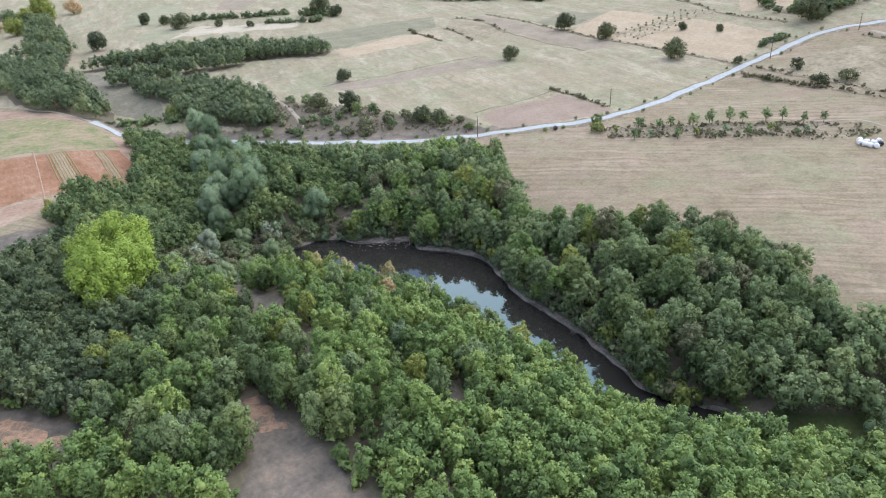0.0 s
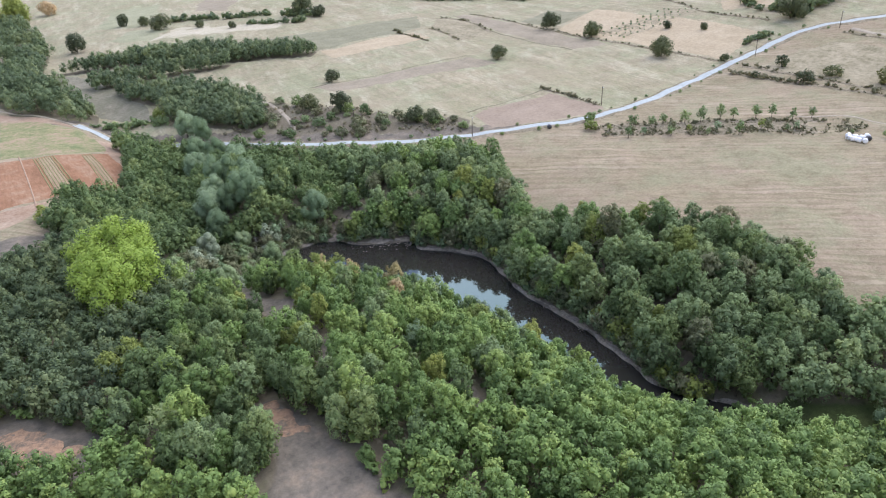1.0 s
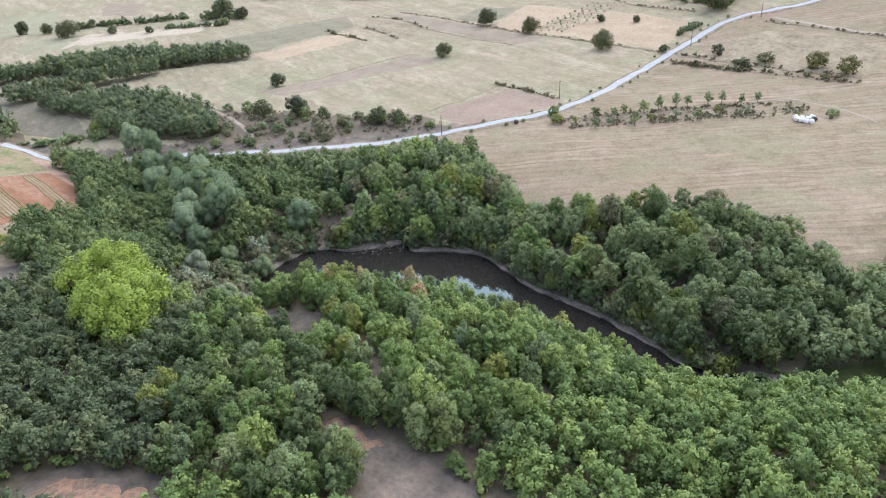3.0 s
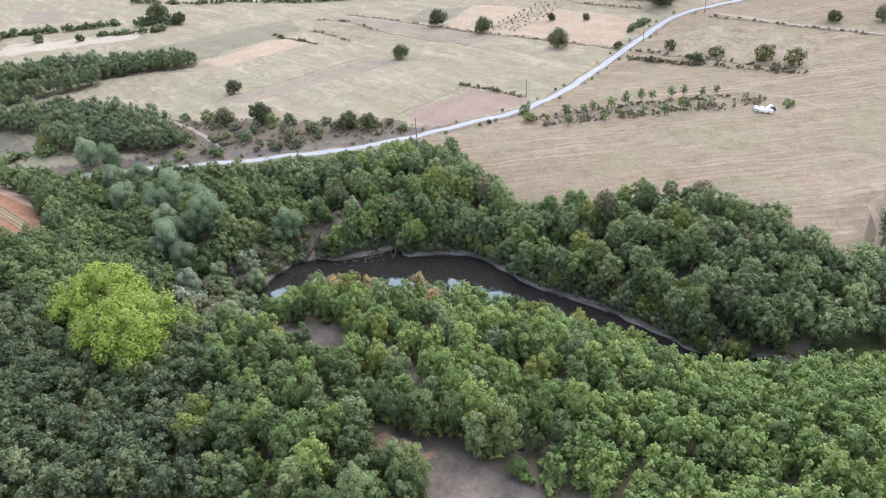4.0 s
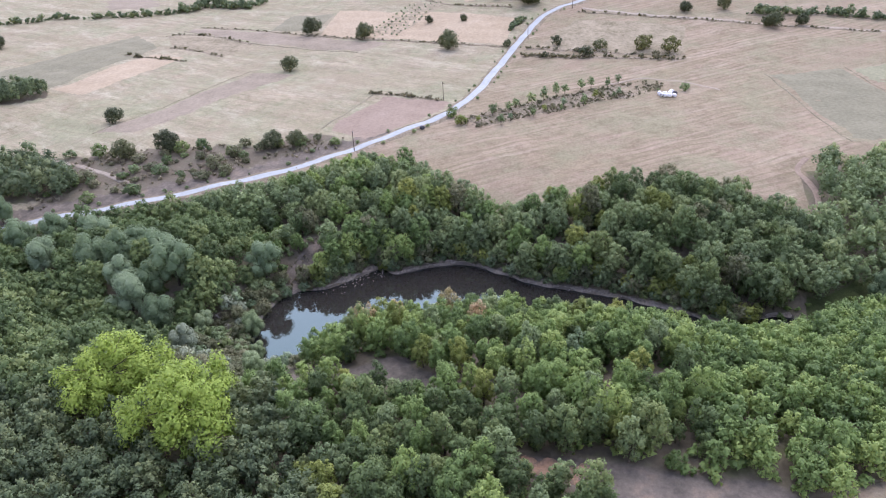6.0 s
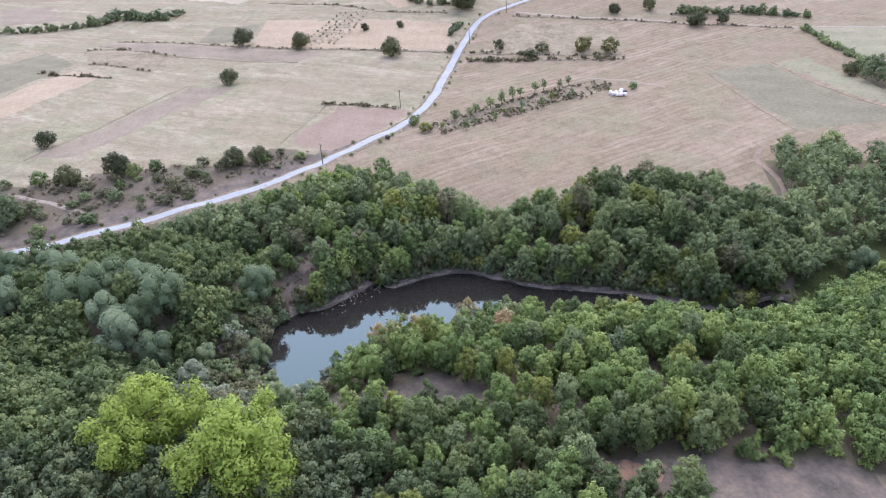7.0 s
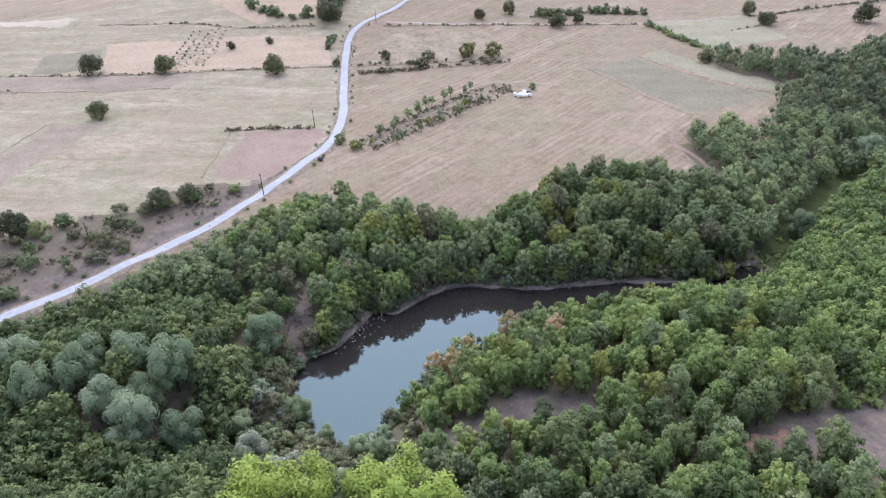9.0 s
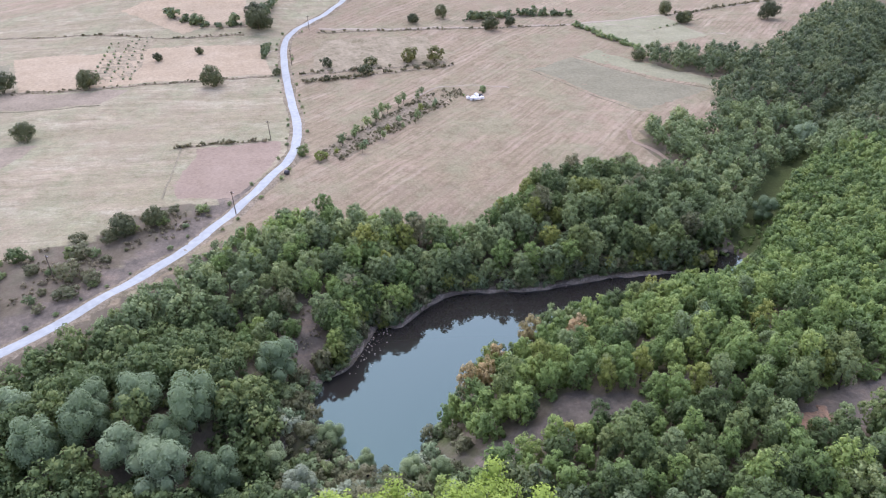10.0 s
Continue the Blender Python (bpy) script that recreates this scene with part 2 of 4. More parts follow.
    earth = ramp(nt, noise_node(nt, 0.22, 8, 0.72), [(0.32, (0.115, 0.104, 0.080)), (0.46, (0.175, 0.148, 0.116)), (0.56, (0.228, 0.188, 0.146)), (0.68, (0.31, 0.238, 0.172))])
    wet = ramp(nt, mid, [(0.3, (0.06, 0.075, 0.03)), (0.7, (0.10, 0.13, 0.045))])

    def edge(chan):
        s = maths(nt, "ADD", sep.outputs[chan], maths(nt, "MULTIPLY", maths(nt, "SUBTRACT", mid, 0.5), 0.7))
        return ramp(nt, s, [(0.38, (0, 0, 0)), (0.62, (1, 1, 1))])

    col = mix(nt, edge(0), straw, litter)
    col = mix(nt, edge(1), col, earth)
    col = mix(nt, edge(2), col, wet)
    col = mix(nt, 0.6, col, ramp(nt, fine, [(0.25, (0.6, 0.6, 0.6)), (0.75, (1.3, 1.3, 1.3))]), "MULTIPLY")
    nt.links.new(col, b.inputs["Base Color"])
    bump(nt, b, fine, 0.5, 0.3)
    return m


def water_material():
    m, nt, b = nodes_of("pond_water", 0.0, 0.9)
    b.inputs["Base Color"].default_value = (0.034, 0.030, 0.026, 1)
    b.inputs["IOR"].default_value = 1.47
    b.inputs["Specular Tint"].default_value = (0.40, 0.97, 1.0, 1)
    bump(nt, b, noise_node(nt, 0.5, 3), 0.008, 0.2)
    return m


# ---- the lie of the land ----
WATER = -10.0
FAR_SHORE = [(54, 153.5), (61, 157.5), (74, 160.5), (84, 158), (87, 150.5), (94, 145), (100.5, 139.5), (98.5, 134.5), (104, 126), (106.5, 117.5), (103.3, 107), (100.2, 98),
             (99, 88), (98, 77), (95.5, 66), (92.5, 56), (95, 48), (98, 40)]
NEAR_SHORE = [(93, 38), (86, 43), (82, 54), (82, 64), (82.5, 74), (80, 86), (78, 100), (75, 116), (70, 129), (62, 138), (57, 143), (53, 148)]
UPSTREAM = [(56, 150, -9.6), (58, 168, -8.5), (51, 190, -7.5), (60, 216, -6.5), (72, 246, -5.0), (70, 290, -4.0), (74, 340, -3.0)]
HOLLOW = [(99, 170, -5.5), (98, 190, -5.0), (89, 214, -4.5), (80, 240, -4.5), (76, 262, -4.0)]
DOWNSTREAM = [(94, 42, -9.8), (100, 28, -9.6), (118, 8, -9.4), (148, -38, -9.0), (174, -82, -9.0), (230, -170, -9.0), (330, -300, -9.0)]


def smooth_ring(pts, n=6):
    """A closed curve through the points (Catmull-Rom)."""
    p, out = np.array(pts, float), []
    for i in range(len(p)):
        a, b, c, d = p[i - 1], p[i], p[(i + 1) % len(p)], p[(i + 2) % len(p)]
        for k in range(n):
            u = k / n
            out.append(0.5 * (2 * b + (c - a) * u + (2 * a - 5 * b + 4 * c - d) * u * u + (3 * b - a - 3 * c + d) * u ** 3))
    return np.array(out)


def smooth_line(pts, n=8):
    """An open curve through the points."""
    p = np.array(pts, float)
    p = np.vstack([2 * p[0] - p[1], p, 2 * p[-1] - p[-2]])
    out = []
    for i in range(1, len(p) - 2):
        a, b, c, d = p[i - 1], p[i], p[i + 1], p[i + 2]
        for k in range(n):
            u = k / n
            out.append(0.5 * (2 * b + (c - a) * u + (2 * a - 5 * b + 4 * c - d) * u * u + (3 * b - a - 3 * c + d) * u ** 3))
    out.append(p[-2])
    return np.array(out)


def line_distance(x, y, line, closed=False):
    """Distance of each point to a polyline, and the line's third value there if it has one."""
    line = np.asarray(line, float)
    ends = np.roll(line, -1, 0) if closed else line[1:]
    starts = line if closed else line[:-1]
    best, val = np.full(np.shape(x), 1e9), np.zeros(np.shape(x))
    for a, b in zip(starts, ends):
        d = b[:2] - a[:2]
        u = np.clip(((x - a[0]) * d[0] + (y - a[1]) * d[1]) / (d @ d + 1e-9), 0, 1)
        r = np.hypot(x - a[0] - u * d[0], y - a[1] - u * d[1])
        near = r < best
        best = np.where(near, r, best)
        if line.shape[1] > 2:
            val = np.where(near, a[2] + u * (b[2] - a[2]), val)
    return best, val


def inside(x, y, ring):
    """Which points lie inside a closed ring."""
    ring = np.asarray(ring, float)
    res = np.zeros(np.shape(x), bool)
    for a, b in zip(ring, np.roll(ring, -1, 0)):
        if a[1] != b[1]:
            cross = (a[1] > y) != (b[1] > y)
            res ^= cross & (x < (b[0] - a[0]) * (y - a[1]) / (b[1] - a[1]) + a[0])
    return res


POND = smooth_ring(FAR_SHORE + NEAR_SHORE, 5)


def step(v):
    v = np.clip(v, 0, 1)
    return v * v * (3 - 2 * v)


def pond_distance(x, y):
    """Metres from the shore, negative on the water."""
    d, _ = line_distance(x, y, POND, True)
    return np.where(inside(x, y, POND), -d, d)


def height(x, y):
    """The ground's height: a plateau, fields that rise away from it, and the valley of the pond between."""
    x, y = np.asarray(x, float), np.asarray(y, float)
    xe, ye = np.minimum(x, 450), np.clip(y, -300, 900)
    k = np.clip(xe - 220, 0, 200)
    rise = 1.2 + 0.07 * (xe - 115) + 0.015 * (ye - 150) + 0.0006 * k * k * np.exp(-((y - 120) / 130) ** 2)
    top = 2.6 + (rise - 2.6) * step((x - 60) / 55)
    top = top + 0.35 * np.sin(x * 0.11 + 1.3 * np.sin(y * 0.05)) * np.sin(y * 0.09) + 0.12 * np.sin(x * 0.43 + y * 0.21) * np.sin(y * 0.37 - x * 0.1)
    pd = pond_distance(x, y)
    out = np.maximum(pd, 0)
    cut = (top - WATER) * np.exp(-(out / 12.5) ** 1.2)
    up, zu = line_distance(x, y, smooth_line(UPSTREAM))
    dn, zd = line_distance(x, y, smooth_line(DOWNSTREAM))
    cut = np.maximum(cut, (top - zu) * np.exp(-np.maximum(up - 5, 0) / 15.0))
    cut = np.maximum(cut, (top - zd) * np.exp(-np.maximum(dn - 3, 0) / 13.0))
    ho, zh = line_distance(x, y, HOLLOW)
    cut = np.maximum(cut, (top - zh) * np.exp(-(ho / 11.0) ** 2))
    bank = (0.35 + 0.3 * np.sin(x * 0.31 + y * 0.17) * np.sin(y * 0.23 - x * 0.11)) * (1 - np.exp(-out / 0.7))
    bed = -1.5 * np.clip(-pd / 5, 0, 1)
    return top - cut + np.where(pd > 0, bank, bed)


def h1(x, y):
    return float(height(np.array([x]), np.array([y]))[0])


# ---- mesh helpers ----


def tri_mesh(name, verts, tris, material, tint=None, normals=None):
    me = bpy.data.meshes.new(name)
    v, f = np.asarray(verts, np.float32), np.asarray(tris, np.int32)
    me.vertices.add(len(v))
    me.vertices.foreach_set("co", v.ravel())
    me.loops.add(f.size)
    me.loops.foreach_set("vertex_index", f.ravel())
    me.polygons.add(len(f))
    me.polygons.foreach_set("loop_start", np.arange(0, f.size, 3, dtype=np.int32))
    me.materials.append(material)
    if tint is not None:
        me.attributes.new("tint", "FLOAT", "POINT").data.foreach_set("value", np.asarray(tint, np.float32))
    me.update(calc_edges=True)
    if normals is not None:
        me.polygons.foreach_set("use_smooth", np.ones(len(me.polygons), bool))
        me.attributes.new("custom_normal", "FLOAT_VECTOR", "POINT").data.foreach_set("vector", np.asarray(normals, np.float32).ravel())
    return me


def sheet(name, xs, ys, zs, material, smooth=True):
    """A grid mesh from three equal arrays of coordinates, rows by columns."""
    r, c = xs.shape
    v = np.stack([xs, ys, zs], -1).reshape(-1, 3)
    i = np.arange(r * c).reshape(r, c)
    a, b, d, e = i[:-1, :-1].ravel(), i[:-1, 1:].ravel(), i[1:, 1:].ravel(), i[1:, :-1].ravel()
    t = np.concatenate([np.stack([a, b, d], 1), np.stack([a, d, e], 1)])
    me = tri_mesh(name, v, t, material)
    n = (v[t[0, 1]] - v[t[0, 0]])[0] * (v[t[0, 2]] - v[t[0, 0]])[1] - (v[t[0, 1]] - v[t[0, 0]])[1] * (v[t[0, 2]] - v[t[0, 0]])[0]
    if n < 0:
        me.flip_normals()
    if smooth:
        me.polygons.foreach_set("use_smooth", np.ones(len(me.polygons), bool))
    return me


def resample(line, n):
    line = np.asarray(line, float)
    s = np.concatenate([[0], np.cumsum(np.hypot(*np.diff(line[:, :2], axis=0).T))])
    q = np.linspace(0, s[-1], n)
    return np.stack([np.interp(q, s, line[:, k]) for k in range(2)], 1)


def draped(name, left, right, material, label, lift=0.12, cell=3.0, kind="structure", wander=0.8, ragged=0.0):
    """A patch of ground between two lines, laid over the land."""
    ll = max(np.hypot(*np.diff(np.asarray(left, float), axis=0).T).sum(), np.hypot(*np.diff(np.asarray(right, float), axis=0).T).sum())
    n = max(int(ll / cell), 2)
    a, b = resample(left, n + 1), resample(right, n + 1)
    w = max(int(np.hypot(*(a - b).T).max() / cell), 3)
    i = np.arange(n + 1)
    for e, ph in ((a, 0.3 * ll), (b, 0.7 * ll)):
        e += wander * np.stack([np.sin(i * 0.53 + ph) + 0.6 * np.sin(i * 0.21 + 2 * ph), np.sin(i * 0.43 + 3 * ph) + 0.6 * np.sin(i * 0.17 + ph)], 1)
    u = np.linspace(0, 1, w + 1)[None, :]
    xs, ys = a[:, :1] * (1 - u) + b[:, :1] * u, a[:, 1:] * (1 - u) + b[:, 1:] * u
    zs = height(xs, ys) + lift
    zs += ragged * (np.sin(xs * 2.3 + ys) + np.sin(ys * 1.9 - xs * 1.4) + np.sin(xs * 4.1 + ys * 3.3))
    zs[[0, -1], :] -= lift + 0.12
    zs[1:-1, [0, -1]] -= lift + 0.12
    return tagged(new(name, sheet(name, xs, ys, zs, material)), label, name.split("_")[0], kind=kind)


def ribbon(name, line, width, material, label, lift=0.1, cell=2.0, wild=0.0):
    """A road or track along a line."""
    c = resample(line, int(np.hypot(*np.diff(np.asarray(line, float)[:, :2], axis=0).T).sum() / cell) + 1)
    d = np.gradient(c, axis=0)
    nrm = np.stack([-d[:, 1], d[:, 0]], 1) / np.linalg.norm(d, axis=1)[:, None]
    wob = width / 2 * (1 + 0.03 * np.sin(np.arange(len(c)) * 0.7) + 0.02 * np.sin(np.arange(len(c)) * 1.9))[:, None]
    i = np.arange(len(c)) * cell
    wob = wob * (1 + wild * (np.sin(i * 0.31 + 1) * np.sin(i * 0.13) + 0.5 * np.sin(i * 0.83)))[:, None]
    u = np.linspace(-1, 1, 7)[None, :]
    xs, ys = c[:, :1] + nrm[:, :1] * wob * u, c[:, 1:] + nrm[:, 1:] * wob * u
    mid = height(c[:, 0], c[:, 1])[:, None]
    land = height(xs, ys)
    zs = land + (np.maximum(land, mid) - land) * (1 - np.abs(u) ** 4) + lift - (lift + 0.1) * np.abs(u) ** 8
    return tagged(new(name, sheet(name, xs, ys, zs, material)), label, name, kind="structure")


# ---- ground, water, road ----
ROAD = smooth_line([(58.5, 322), (61, 313), (68, 287), (86, 254), (104, 223), (114, 208), (123.5, 196), (136, 182.5), (154, 168), (174, 154.5), (188, 147), (215, 141.5), (247, 139.5),
                    (290, 136), (318, 131), (333, 122), (352, 104), (385, 78), (430, 50)], 6)
WOODS = [(-14, 92), (-20, 130), (-8, 170), (6, 179), (16, 186), (22, 204), (30, 215), (42, 213), (52, 232), (60, 255), (61, 280), (68, 290), (80, 262), (90, 245), (101, 226), (111, 208),
         (119, 194), (130, 182), (139, 166), (141, 150), (134, 137), (125, 121), (117, 112), (122, 102), (123, 94), (134, 87), (140, 78), (139, 62), (137, 52), (129, 41), (125, 34), (133, 30),
         (156, 31), (165, 22), (164, 6), (158, -8), (174, -16), (189, -30)]
WOODS += [(203, -50), (232, -27), (247, -30), (240, -60), (228, -83), (245, -116), (281, -170), (330, -260), (310, -285), (205, -160), (145, -92), (105, -45), (60, 8), (24, 55), (8, 75)]
# clearings: a line from x, y to x, y and a radius
BARE = [(26.5, 87, 28, 80, 1.2), (29.5, 82, 30, 62, 0.3), (27.5, 79, 23, 70, 2.2), (23, 67, 26, 55, 5.2), (39, 88, 45, 98, 0.5), (43.5, 134, 42.5, 124, 1.8), (43, 122, 47, 116, 2.0), (43.5, 114, 43, 108, 1.6),
        (54, 141, 44, 138, 0.9), (57, 94, 54, 100, 0.6), (54, 69.5, 52.5, 66, 0.9), (-7, 110, 0, 99, 4.0), (104, 154, 95, 157.5, 1.2), (93, 157.5, 86, 159, 2.2), (106, 100, 108, 96, 0.6),
        (106, 66, 108, 65, 0.8), (46, 187, 49, 183, 2.0), (15, 190, 2, 192, 8)]


def bare_distance(x, y):
    best = np.full(np.shape(x), 1e9)
    for ax, ay, bx, by, r in BARE:
        d, _ = line_distance(x, y, [(ax, ay), (bx, by)])
        best = np.minimum(best, d - r)
    return best


def axis(*parts):
    return np.unique(np.concatenate([np.arange(a, b, s) for a, b, s in parts]))


def build_ground():
    gx = np.concatenate([-120 - np.geomspace(4000, 8, 22), axis((-120, 48, 2.4), (48, 110, 1.0), (110, 345, 3.4), (345, 520, 5)), 520 + np.geomspace(8, 4000, 22)])
    gy = np.concatenate([-320 - np.geomspace(4000, 8, 22), axis((-320, 30, 4.5), (30, 166, 1.1), (166, 460, 3.0), (460, 1000, 9)), 1000 + np.geomspace(12, 4000, 20)])
    xs, ys = np.meshgrid(gx, gy)
    zs = height(xs, ys)
    me = sheet("ground", xs, ys, zs, ground_material())
    px, py = xs.ravel(), ys.ravel()
    wood = inside(px, py, WOODS).astype(float)
    for ring in BACK_WOODS:
        wood = np.maximum(wood, inside(px, py, ring))
    wood = np.maximum(wood, 0.7 * inside(px, py, SCRUB))
    pd = pond_distance(px, py)
    dn, _ = line_distance(px, py, DOWNSTREAM)
    up, _ = line_distance(px, py, UPSTREAM)
    bare = np.clip(1.0 - bare_distance(px, py) / 2.4, 0, 1)
    bare = np.maximum(bare, 0.42 * inside(px, py, SCRUB))
    bare = np.maximum(bare, 0.8 * (line_distance(px, py, ROAD)[0] < 9.5) * (px < 168) * inside(px, py, np.vstack([ROAD, [(430, 1500), (-200, 1500), (-200, 345)]])))
    bare = np.maximum(bare, np.clip(1.15 + 0.5 * np.sin(px * 0.4 + py * 0.3) * np.sin(py * 0.27) - np.abs(pd) / 1.3, 0, 1))
    green = np.maximum(np.clip(1.4 - dn / 7.0, 0, 1) * (py < 36), np.clip(1.2 - up / 7.0, 0, 1) * 0.8 * (py > 160) * (py < 250))
    green = np.maximum(green, 0.52 * inside(px, py, HEAD))
    beyond = inside(px, py, np.vstack([ROAD, [(430, 1500), (-200, 1500), (-200, 345), (30, 374)]])).astype(float)
    cols = np.stack([wood, bare, green, beyond], 1).astype(np.float32)
    me.attributes.new("zones", "FLOAT_COLOR", "POINT").data.foreach_set("color", cols.ravel())
    tagged(new("ground", me), "dry straw fields and woodland floor around a sunken pond", "ground", kind="structure")


SCRUB = [(94, 252), (104, 232), (113, 219), (124, 205), (137, 190), (153, 174), (160, 176), (163, 190), (150, 207), (144, 238), (136, 258), (124, 282), (112, 262)]
HEAD = [(36, 141), (46, 134), (58, 138), (60, 148), (84, 160), (84, 166), (66, 168), (48, 170), (36, 160)]
BACK_WOODS = [[(90, 372), (89, 345), (94, 322), (89, 290), (98, 260), (107, 244), (112, 250), (118, 262), (122, 290), (116, 325), (100, 350)],
              [(77, 436), (115, 411), (149, 369), (184, 333), (194, 342), (170, 384), (135, 424), (100, 437)],
              [(83, 372), (101, 376), (123, 363), (146, 353), (149, 361), (124, 374), (100, 387), (83, 383)],
              [(36, 400), (40, 352), (52, 338), (62, 324), (69, 328), (73, 340), (69, 362), (67, 395), (70, 434), (90, 500), (104, 590), (112, 680), (90, 700), (82, 600), (66, 520), (40, 470), (20, 440)]]
build_ground()


def build_water():
    c = POND.mean(0)
    d = np.roll(POND, -1, 0) - np.roll(POND, 1, 0)
    nrm = np.stack([d[:, 1], -d[:, 0]], 1) / np.linalg.norm(d, axis=1)[:, None]
    out = POND + nrm * 0.9
    if not inside(np.array([c[0]]), np.array([c[1]]), out)[0] or np.hypot(*(out - c).T).mean() < np.hypot(*(POND - c).T).mean():
        out = POND - nrm * 0.9
    bm = bmesh.new()
    f = bm.faces.new([bm.verts.new((x, y, WATER + 0.02)) for x, y in out])
    if f.normal.z < 0 or f.calc_area() and (f.normal_update() or f.normal.z < 0):
        f.normal_flip()
    me = bpy.data.meshes.new("water")
    bm.to_mesh(me)
    bm.free()
    me.materials.append(water_material())
    tagged(new("water", me), "still dark pond water mirroring the evening sky", "pond", kind="structure")


build_water()
verge_soil = soil_material("dusty_verge", [(0.3, (0.17, 0.15, 0.09)), (0.5, (0.27, 0.22, 0.15)), (0.7, (0.38, 0.31, 0.22))], 0.15, 1.2)
ribbon("verge", ROAD, 7.4, verge_soil, "dusty brown verge with dry weeds along the gravel road", 0.04)
ribbon("road", ROAD, 4.4, gravel, "pale grey gravel country road winding between dry fields")

mud = soil_material("pale_pond_mud", [(0.32, (0.21, 0.175, 0.135)), (0.5, (0.32, 0.265, 0.205)), (0.68, (0.42, 0.355, 0.28))], 0.5, 2.0)
shore_line = smooth_line(FAR_SHORE, 6)
away = shore_line - np.array((78.0, 108.0))
shore_line = shore_line + away / np.linalg.norm(away, axis=1)[:, None] * 0.75
ribbon("bank", shore_line, 1.5, mud, "pale eroded mud bank along the pond's edge", 0.10, 0.8, wild=0.85)

# ---- fields and tracks ----
furrow_soil = soil_material("weedy_furrow", [(0.3, (0.21, 0.19, 0.12)), (0.7, (0.33, 0.285, 0.195))], 0.15, 1.2)
ribbon("bank", smooth_line([(300, 341), (276, 281), (267, 241), (264, 214)]), 0.8, furrow_soil, "thin weedy furrow along a fallow strip", 0.2)
draped("field_red", [(59, 268), (43, 271), (29, 274), (6, 282), (-20, 290)], [(52, 232), (44, 226), (26, 224), (0, 222), (-20, 220)], red_soil, "red ploughed field with bare orange soil")
draped("field_weedy", [(58, 315), (44, 336), (28, 346), (0, 352)], [(59, 269), (43, 272), (29, 275), (0, 284)], weedy, "weedy fallow field with pale green growth")
draped("field_strip", [(57, 324), (49, 341), (28, 366), (4, 384)], [(57, 314), (44, 335), (28, 345), (0, 351)], pale_soil, "bare orange brown strip along a farm track", 0.15)
draped("field_margin", [(64, 290), (61, 272), (57, 250)], [(58, 296), (54, 272), (52, 244)], pale_soil, "pale orange bare soil at a field margin", 0.2)
STRIPS = [((38.5, 272), (36, 229), (31, 273), (27.5, 228), 8), ((50, 268), (47.5, 231), (46, 269), (42.5, 229), 4)]
for (ax, ay), (bx, by), (cx, cy), (dx, dy), rows in STRIPS:
    draped("field_crop_rows", [(ax, ay), (bx, by)], [(cx, cy), (dx, dy)], crop_rows, "narrow strip of sparse green crop rows", 0.22, wander=0.15)
    for k in range(rows):
        f = (k + 0.7) / (rows + 0.4)
        ribbon("crop_row", [(ax + (cx - ax) * f, ay + (cy - ay) * f - 1), (bx + (dx - bx) * f, by + (dy - by) * f + 1)], 0.42, crop_green, "thin row of low green crop in dry soil", 0.30)
ribbon("track", smooth_line([(28.4, 279), (27, 266), (25.4, 252), (23, 232), (20.5, 214)]), 0.55, pale_soil, "narrow pale footpath across a ploughed field", 0.24)
ribbon("track", smooth_line([(4, 396), (30, 374), (41.5, 357.5), (52, 338), (58.5, 321)]), 1.6, track_dust, "faint pale farm track along a field's edge", 0.2)
draped("field_pale", [(26, 225), (10, 223), (-20, 222)], [(17, 212), (8, 206), (-20, 196)], pale_soil, "bare pale orange soil below the ploughed field")
draped("earth_patch", [(24.8, 89), (25, 85), (26, 79)], [(28.2, 88), (29.6, 84), (29.6, 78)], orange_soil, "patch of bright orange clay at a clearing's end", 0.15, 0.35, wander=0.55, ragged=0.06)
draped("earth_patch", [(-12, 112), (-8, 104), (-4, 97)], [(-5, 113), (-1, 106), (2, 99)], orange_soil, "pale orange bare earth in a clearing", 0.15, 0.4, wander=0.7, ragged=0.06)
draped("field_brown", [(160, 168), (176, 156.5), (190, 149.5), (205, 147)], [(167, 187), (180, 186), (195, 182), (206, 179)], pink_fallow, "pinkish brown fallow field beside the road")
draped("field_band", [(150, 276), (185, 266), (230, 254)], [(152, 258), (190, 248), (231, 229)], brown_fallow, "brownish fallow band between dry grass strips")
draped("field_olive", [(150, 420), (234, 387), (290, 366)], [(193, 341), (230, 338), (266, 333)], olive_field, "olive grey harrowed field")
draped("field_hollow", [(73, 335), (70, 365), (70, 400), (76, 440)], [(86, 300), (92, 335), (92, 372), (86, 420)], hollow_meadow, "grey brown meadow in a hollow between groves", 0.15)
draped("field_tan", [(193, 340), (257, 331)], [(187, 316), (250, 304)], tan_stubble, "tan stubble field beside a dark grove")
draped("field_green", [(139, 572), (179, 654)], [(167, 534), (224, 650)], green_field, "dry greenish field beyond the grove", 0.3, 6.0)
draped("field_green", [(126, 500), (155, 541)], [(149, 482), (179, 511)], green_field, "dry greenish field beyond the grove", 0.3, 5.0)
draped("field_fallow", [(218, 572), (253, 630)], [(232, 539), (264, 583)], brown_fallow, "greyish brown tilled field behind a tree hedge", 0.3, 6.0)
draped("field_bright", [(418, 352), (434, 366)], [(388, 293), (410, 289)], bright_stubble, "bright cream stubble field below far woods", 0.3, 6.0)
draped("field_fallow", [(399, 480), (348, 441)], [(410, 444), (360, 401)], brown_fallow, "dark brown tilled field below far woods", 0.3, 6.0)
draped("field_scrubby", [(288, 344), (290, 319), (273, 277)], [(268, 327), (262, 305), (252, 284)], rough_pasture, "rough weedy strip of an old orchard", 0.25)
